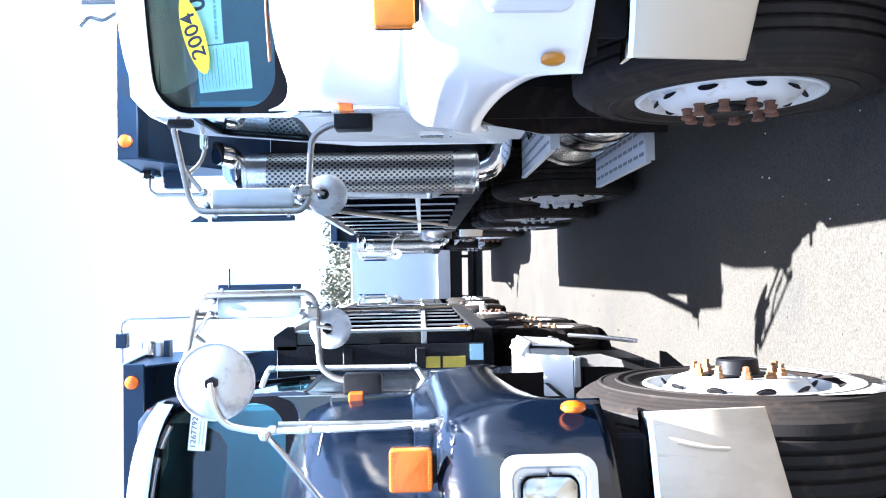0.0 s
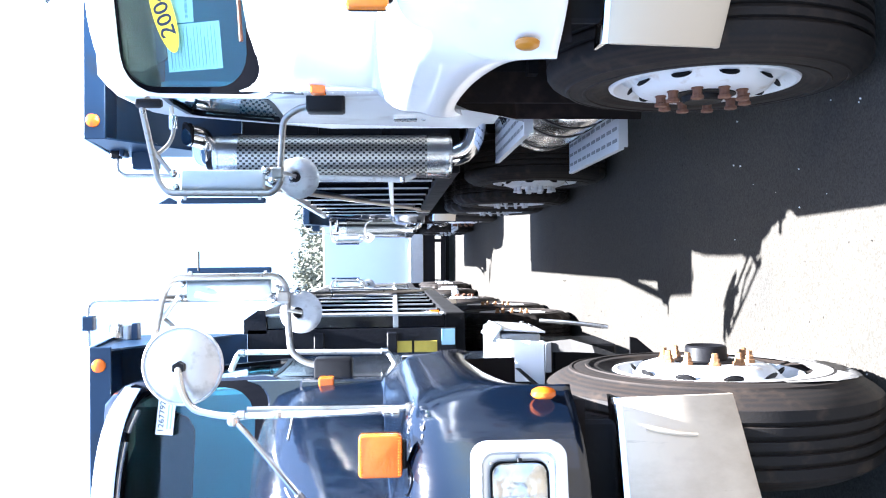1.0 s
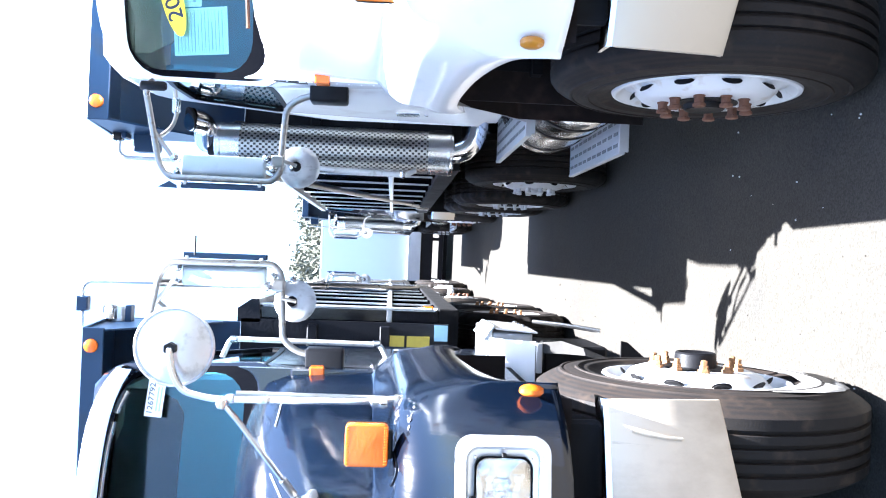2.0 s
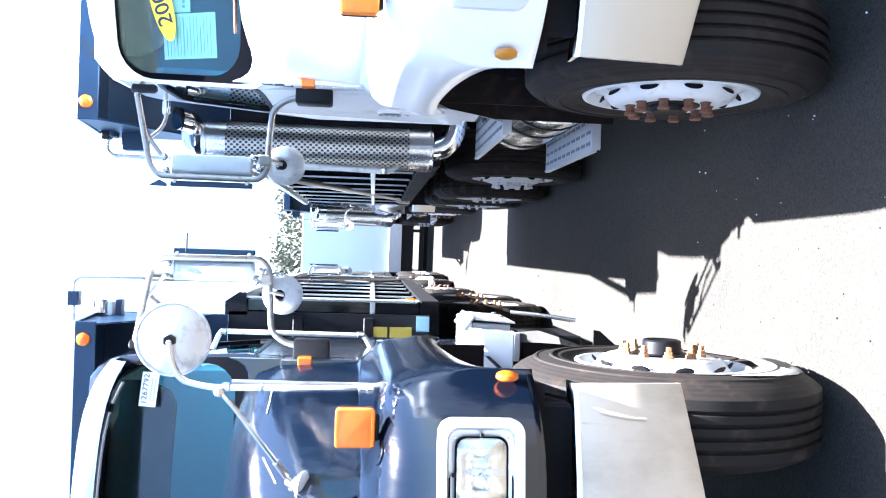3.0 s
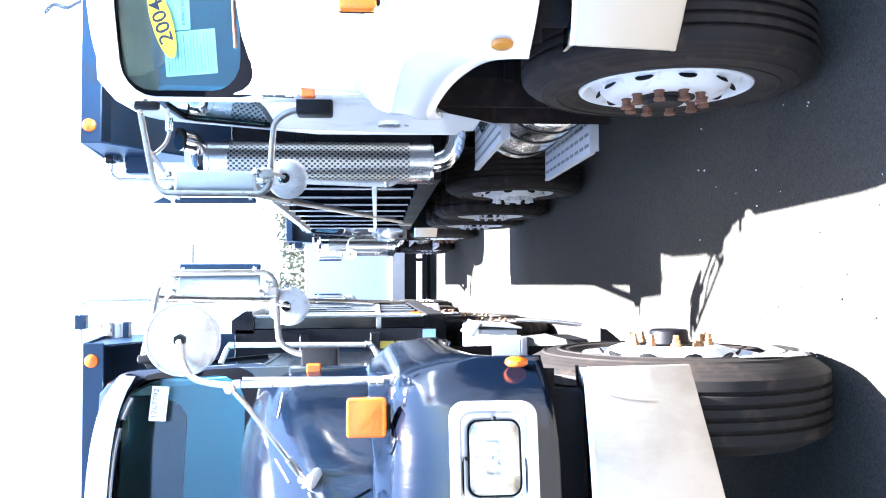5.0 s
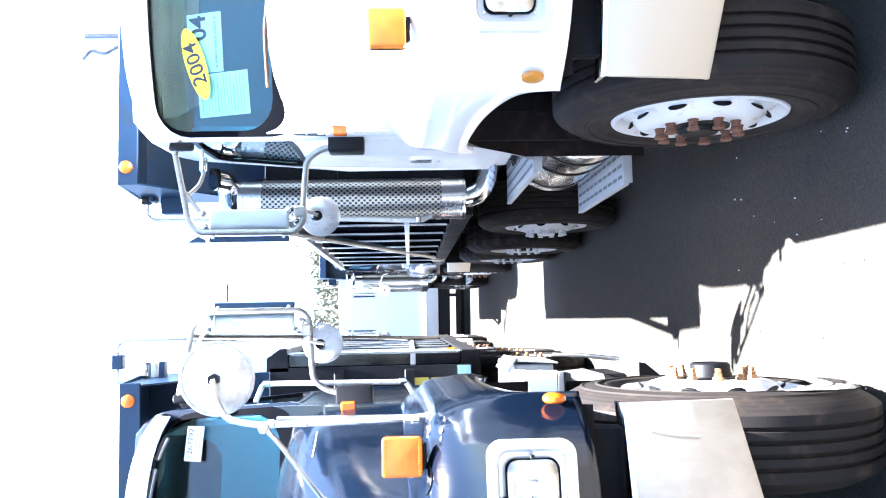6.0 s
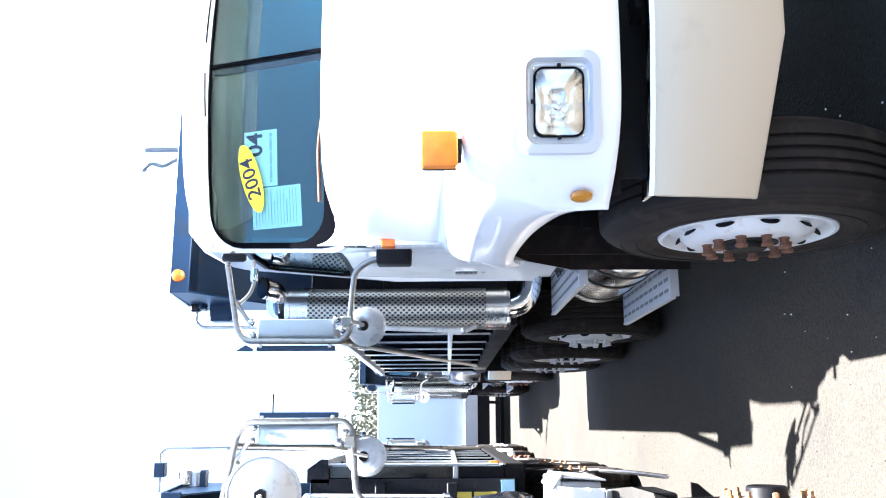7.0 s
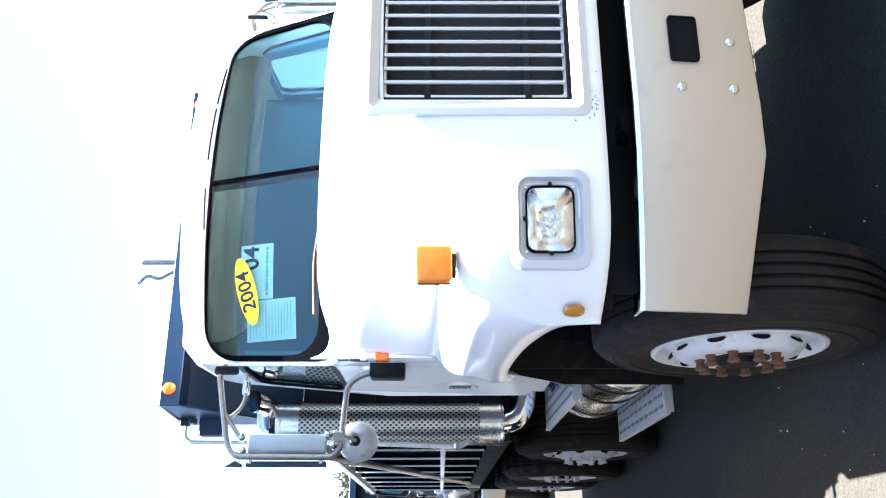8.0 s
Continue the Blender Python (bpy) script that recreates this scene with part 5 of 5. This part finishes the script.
white, white_cab, ws_pt = truck("dump_truck", AXIS, 0.0, WHITE, BEZEL_W, "white conventional dump truck with black bed and tall chrome exhaust", RUST, stickers=True, steer=0.0, exhaust_sides=(-1,), frame_mat=BRUSHED, axles=((7.75, 1.12), (9.05, 1.12)), lift_axle=6.43, bed_end=9.85)
blue, blue_cab, _ = truck("dump_truck", -AXIS, -0.025, BLUE, BEZEL_C, "dark blue conventional dump truck with black bed and dented bumper", RUST_LIGHT, fender_mirrors=(1, -1), dent=True, exhaust_sides=(), arm=(1.215, 3.325, True), step_sides=(-1,), axles=((7.75, 0.93), (9.05, 0.93)), bed_end=9.85)
truck("dump_truck", AXIS, 0.0, DARK, BEZEL_C, "dark dump truck with chrome mirrors parked in the row behind", RUST, dy=10.3, lamps=False)
copy_thing(white, pose(-AXIS - 0.22, Y0 + 10.3, 0))


# ---- fittings of the blue truck's near side ----
def box_fittings(t):
    b = new("battery_box")
    b.parent = t
    b.matrix_local = BACK
    part("case", span(0.72, 1.06, 4.12, 4.62, 0.885, 1.085, 0.012, 2), GALV, b, "pale grey metal battery box")
    part("lid", span(0.71, 1.07, 4.10, 4.64, 1.085, 1.115, 0.01, 2), GALV, b)
    part("latch", span(1.06, 1.075, 4.30, 4.36, 0.97, 1.07, 0.003), STEEL, b)
    part("lower_box", span(0.76, 1.0, 4.15, 4.6, 0.5, 0.815, 0.01), PLASTIC, b, "dark lower box")
    # bluer grey than the box stands for sky reflected along the lid
    part("chamfer_plate", plate([(1.02, 4.1, 1.122), (1.09, 4.1, 1.075), (1.085, 4.62, 1.075), (1.02, 4.62, 1.122)], 0.01), CASE, b, "sloping lid edge, blue-grey for reflected sky")
    part("outer_plate", plate([(1.085, 4.1, 1.07), (1.085, 4.62, 1.07), (1.07, 4.62, 0.865), (1.07, 4.1, 0.865)], 0.008), BEZEL_W, b)
    for y in (4.2, 4.36, 4.5):
        part("plate_bolt", lathe([(0.012, 0), (0.012, 0.006), (0.004, 0.009)], 8), STEEL, b, m=pose(1.085, y, 0.92))
    # white paint and slope put sunlight on the box's front face
    part("front_panel", plate([(0.80, 3.985, 0.89), (1.035, 3.985, 0.89), (1.035, 4.105, 1.095), (0.80, 4.105, 1.095)], 0.01), WHITE, b, "sloping front panel, white and tilted to look sunlit")
    part("front_strip", span(0.885, 1.03, 3.97, 3.985, 0.86, 0.89, 0.004), GALV, b)
    part("step_rail", tube([(1.085, 4.62, 0.80), (1.082, 4.5, 0.66), (1.062, 4.4, 0.475)], 0.012, 8, 0.1), STEEL, b, smooth=True)
    part("bent_step", loft([[(1.03, 4.0, 0.87), (0.98, 4.0, 0.87)], [(1.045, 3.95, 0.77), (0.985, 3.95, 0.76)], [(1.02, 3.9, 0.68), (0.985, 3.9, 0.67)], [(0.975, 3.9, 0.56), (0.955, 3.9, 0.55)]]), GRIME, b, "bent scuffed step plate").modifiers.new("thickness", "SOLIDIFY").thickness = 0.008
    part("flap_bracket", plate([(1.09, 3.55, 0.60), (1.085, 3.55, 0.572), (1.0, 3.55, 0.47), (0.99, 3.55, 0.60)], 0.01), UNDER, b, "small dark flap bracket")
    part("label_plate", span(0.92, 1.015, 5.012, 5.02, 1.245, 1.325), LABEL_BLUE, t, "pale blue label plate", m=BACK)
    for z, w in ((1.42, 0.068), (1.55, 0.047)):
        part("warning_label", span(0.85, 0.945, 5.008, 5.018, z - w, z + w), DECAL, t, "yellow warning label", m=BACK)
    part("bed_marker_lamp", span(1.095, 1.12, 5.1, 5.16, 1.33, 1.39, 0.006), AMBER, t, m=BACK)
    part("grab_bar", tube([(0.94, 3.93, 1.60), (1.0, 3.95, 1.635), (1.006, 3.95, 2.325), (0.92, 3.95, 2.36)], 0.0125, 10, 0.025), RAIL, t, "pale bent grab bar beside the door", smooth=True, m=BACK)
    for z in (1.65, 2.31):
        part("bar_ferrule", lathe([(0.013, -0.018), (0.017, -0.014), (0.017, 0.014), (0.013, 0.018)], 12), STEEL, t, smooth=True, m=BACK @ pose(1.003, 3.95, z, 0, -90, 0))


part("mirror_antenna", tube([(1.39, 3.50, 2.40), (1.47, 3.50, 2.40)], 0.004, 6), PLASTIC, blue, "short black antenna", m=BACK)
# grey colour stands for bright sky bleeding over the thin post
part("roof_marker_post", span(-0.01, 0.015, 4.88, 4.91, 3.32, 3.54, 0.003), GRIP, white, "marker post on the canopy, greyed for sky bleed", m=BACK)
part("roof_hook", tube([(-0.06, 4.9, 3.2), (-0.06, 4.9, 3.34), (-0.11, 4.9, 3.42), (-0.08, 4.9, 3.5), (-0.14, 4.9, 3.55)], 0.011, 6, 0.03), GRIP, white, "bent grey tarp hook", m=BACK)
part("lamp_wire", tube([on_hood(u, z) for u, z in ((0.90, 1.57), (0.87, 1.555), (0.82, 1.57), (0.79, 1.62), (0.775, 1.66), (0.765, 1.70))], 0.004, 6, 0.03), SEAL, blue, "black lamp wire on the hood", m=BACK)
part("scratch", tube([(0.870, 3.163, 1.980), (0.838, 3.052, 1.976), (0.806, 2.973, 1.977)], 0.0032, 6, 0.02), RAIL, blue, "pale scratch in the hood's paint", smooth=True, m=BACK)
part("scratch", tube([(0.702, 2.732, 1.955), (0.683, 2.641, 1.922), (0.665, 2.557, 1.892)], 0.003, 6, 0.02), RAIL, blue, "pale scratch in the hood's paint", smooth=True, m=BACK)
part("crack", tube([(0.585, 2.477, 1.924), (0.627, 2.365, 1.804), (0.661, 2.343, 1.683), (0.685, 2.361, 1.631)], 0.0025, 6, 0.04), SEAL, blue, "dark crack across the hood's shoulder", smooth=True, m=BACK)
chips = bmesh.new()
rnd = random.Random(9)
for k in range(46):
    u, z = -rnd.gauss(0.46, 0.05), 1.135 + abs(rnd.gauss(0, 0.035))
    px = on_hood(max(-0.6, u), z)
    bmesh.ops.create_icosphere(chips, subdivisions=1, radius=rnd.uniform(0.0012, 0.0035), matrix=Matrix.Translation((px[0], px[1] + 0.001, px[2])))
tagged(part("paint_chips", chips, RUST, white, "small rusty paint chips", m=BACK), kind="stuff")
FLAKE = material("flaked_clear_coat", (0.03, 0.029, 0.034), 0.5, vary=0.6, scale=30)
flakes = bmesh.new()
for k in range(700):
    u, y = (rnd.uniform(0.955, 1.056), 2.19 + abs(rnd.gauss(0, 0.14))) if k % 2 else (rnd.uniform(0.9, 1.03), rnd.uniform(2.36, 3.2))
    down = skin.ray_cast(Vector((u, y, 2.6)), Vector((0, 0, -1)))
    if down[0] and rnd.random() < 1.25 - (y - 2.3) * 0.9:
        r = rnd.uniform(0.003, 0.011)
        face = Matrix.Translation(down[0]) @ down[1].to_track_quat("Z", "Y").to_matrix().to_4x4() @ Matrix.Diagonal((1, rnd.uniform(0.5, 1.3), 0.1, 1))
        bmesh.ops.create_icosphere(flakes, subdivisions=1, radius=r, matrix=face)
tagged(part("flaked_paint", flakes, FLAKE, blue, "pale flaked paint on the fender top", m=BACK), kind="stuff")
bmt.free()
pebbles = bmesh.new()
for k in range(60):
    bmesh.ops.create_icosphere(pebbles, subdivisions=1, radius=rnd.uniform(0.002, 0.005), matrix=pose(rnd.uniform(-0.6, 1.2), rnd.uniform(1.2, 4.0), -0.047, rnd.uniform(0, 90), 0, 0))
tagged(part("white_pebbles", pebbles, RIM), "tiny white pebbles on the dark ground", "pebbles", kind="stuff")
LABEL_BLUE = material("pale_blue_label", (0.25, 0.45, 0.6), 0.5, vary=0.1, scale=30)
box_fittings(blue)


# ---- papers behind the windshields ----
def on_glass(u, z, lift=0.02):
    """A pose on the inside of the windshield, upright towards the front, in the cab's space."""
    s = (z - 2.12) / 0.69
    p = ws_pt(u / (1 - 0.055 * s), s)
    right = (ws_pt(u + 0.05, s) - ws_pt(u - 0.05, s)).normalized()
    up = (ws_pt(u, s + 0.05) - ws_pt(u, s - 0.05)).normalized()
    nrm = right.cross(up)
    m = Matrix((right, up, nrm)).transposed().to_4x4()
    m.translation = p - nrm * lift
    return m


def sheet(name, cab_ob, u, z, w, h, mat, label, roll=0, lift=0.02, oval=False):
    bm = bmesh.new()
    pts = [(w / 2 * math.cos(2 * math.pi * k / 40), h / 2 * math.sin(2 * math.pi * k / 40), 0) for k in range(40)] if oval else [(-w / 2, -h / 2, 0), (w / 2, -h / 2, 0), (w / 2, h / 2, 0), (-w / 2, h / 2, 0)]
    plate(pts, 0.001, bm)
    ob = part(name, bm, mat, cab_ob, label)
    ob.matrix_local = on_glass(u, z, lift) @ pose(0, 0, 0, 0, 0, roll)
    return ob


p1 = sheet("price_sheet", white_cab, -0.49, 2.51, 0.27, 0.175, PAPER, "pale sheet with a large number and a line of print", 1)
writing("number", "04", 0.115, INK, p1, pose(0.07, 0.028, 0.0014), bold=0.0025)
for k in range(11):
    part("print_bar", box((0.012 + 0.005 * (k % 3), 0.013, 0.001), (-0.11 + 0.022 * k, -0.055, 0.0015)), PRINT, p1)
p2 = sheet("form_sheet", white_cab, -0.727, 2.433, 0.195, 0.26, PAPER, "pale printed form with fine lines", 2, lift=0.022)
for k in range(14):
    part("print_bar", box((0.165 - 0.05 * (k % 4 == 2), 0.0022 + 0.002 * (k % 5 == 0), 0.001), (-0.02 * (k % 4 == 2), 0.11 - 0.0165 * k, 0.0015)), PRINT, p2)
st = sheet("year_sticker", white_cab, -0.586, 2.545, 0.335, 0.102, YELLOW, "yellow oval year sticker with dark numbers", 16, lift=-0.012, oval=True)
writing("year", "2004", 0.1, INK, st, pose(0, 0, 0.0014), bold=0.0015)
ns = sheet("number_sticker", blue_cab, 0.772, 2.59, 0.15, 0.085, material("white_paper", (0.8, 0.82, 0.82), 0.7, vary=0.02), "white paper stock number sticker", -2, lift=-0.012)
writing("number", "1267792", 0.038, INK, ns, pose(0, 0.018, 0.0014))
for k in range(2):
    part("print_bar", box((0.10, 0.006, 0.001), (0, -0.012 - 0.016 * k, 0.0015)), PRINT, ns)


# ---- behind: a box truck, and trees ----
def box_truck():
    t = new("box_truck")
    t.matrix_basis = pose(-0.33, 22.5, 0, 0, 0, -5)
    tagged(t, "white box truck standing across the end of the lane", "truck")
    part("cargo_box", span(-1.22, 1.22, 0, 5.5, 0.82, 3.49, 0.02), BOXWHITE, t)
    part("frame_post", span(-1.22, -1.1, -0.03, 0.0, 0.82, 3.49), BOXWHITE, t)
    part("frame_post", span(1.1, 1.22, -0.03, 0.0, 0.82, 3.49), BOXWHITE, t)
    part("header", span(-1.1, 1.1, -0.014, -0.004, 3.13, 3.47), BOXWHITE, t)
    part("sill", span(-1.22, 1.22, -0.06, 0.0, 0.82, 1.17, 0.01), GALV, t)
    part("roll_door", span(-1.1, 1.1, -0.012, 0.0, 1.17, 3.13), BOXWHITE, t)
    rivet = part("rivet", lathe([(0.009, 0.0), (0.007, 0.004), (0.002, 0.005)], 8), GALV, t)
    rivet.matrix_local = pose(-1.1, -0.062, 1.0, 0, 0, -90)
    for k in range(1, 9):
        share(rivet, pose(-1.1 + 0.275 * k, -0.062, 1.0, 0, 0, -90), t)
    part("chassis_beam", span(-1.15, 1.15, 0.0, 5.4, 0.5, 0.82), UNDER, t)
    part("guard_bar", span(-1.15, 1.15, 0.0, 0.08, 0.22, 0.34, 0.01), UNDER, t)
    part("guard_bar", span(-1.15, 1.15, 0.5, 0.55, 0.08, 0.18, 0.01), UNDER, t)
    for x in (-0.75, 0.75):
        part("guard_hanger", span(x - 0.04, x + 0.04, 0.02, 0.07, 0.26, 0.55), UNDER, t)
        w = part("wheel", lathe([(0.1, -0.14), (0.28, -0.14), (0.48, -0.12), (0.49, 0), (0.48, 0.12), (0.28, 0.14), (0.1, 0.14)], 32), RUBBER, t, smooth=True)
        w.location = (x * 1.3, 1.6, 0.44)
        share(w, Matrix.Translation((x * 1.3, 4.6, 0.44)), t)


box_truck()


def tree(x, y, h, seed):
    rnd = random.Random(seed)
    t = new("tree")
    t.matrix_basis = pose(x, y, -0.05)
    tagged(t, "distant leafy olive-green tree with gaps in its crown", "tree", group="trees behind the lot")
    bm = tube([(0, 0, 0), (0.1, 0, h * 0.3), (-0.05, 0.1, h * 0.55), (0.1, 0, h * 0.85)], 0.14, 8, 0.5)
    ends = []
    for k in range(12):
        a, z0 = rnd.uniform(0, 6.28), h * rnd.uniform(0.25, 0.7)
        rr = h * rnd.uniform(0.15, 0.3)
        e = Vector((rr * math.cos(a), rr * math.sin(a), z0 + h * rnd.uniform(0.1, 0.28)))
        tube([(0, 0, z0), tuple(e * 0.5 + Vector((0, 0, z0 * 0.5))), tuple(e)], 0.045, 6, 0.2, bm=bm)
        ends.append(e)
    part("trunk", bm, BARK, t, smooth=True)
    verts, faces = [], []
    for k in range(30000):
        c = rnd.choice(ends)
        p = c + Vector((rnd.gauss(0, 0.075 * h), rnd.gauss(0, 0.075 * h), rnd.gauss(0, 0.065 * h)))
        q = Euler((rnd.uniform(0, 3), rnd.uniform(0, 3), rnd.uniform(0, 3))).to_matrix()
        s = rnd.uniform(0.1, 0.2)
        i = len(verts)
        verts += [tuple(p + q @ Vector(v)) for v in ((-s, 0, 0), (0, -s * 0.45, 0), (s, 0, 0.02), (0, s * 0.45, 0))]
        faces.append((i, i + 1, i + 2, i + 3))
    me = bpy.data.meshes.new("crown")
    me.from_pydata(verts, [], faces)
    me.materials.append(LEAF)
    ob = new("crown", me)
    ob.parent = t


for i, (tx, ty, th) in enumerate(((-2.0, 46, 6.2), (0.6, 44, 6.5), (3.2, 47, 6.8), (-5.0, 48, 6.3), (6.5, 50, 6.8), (-9, 52, 6.4), (10, 52, 6.2))):
    tree(tx, ty, th, i)
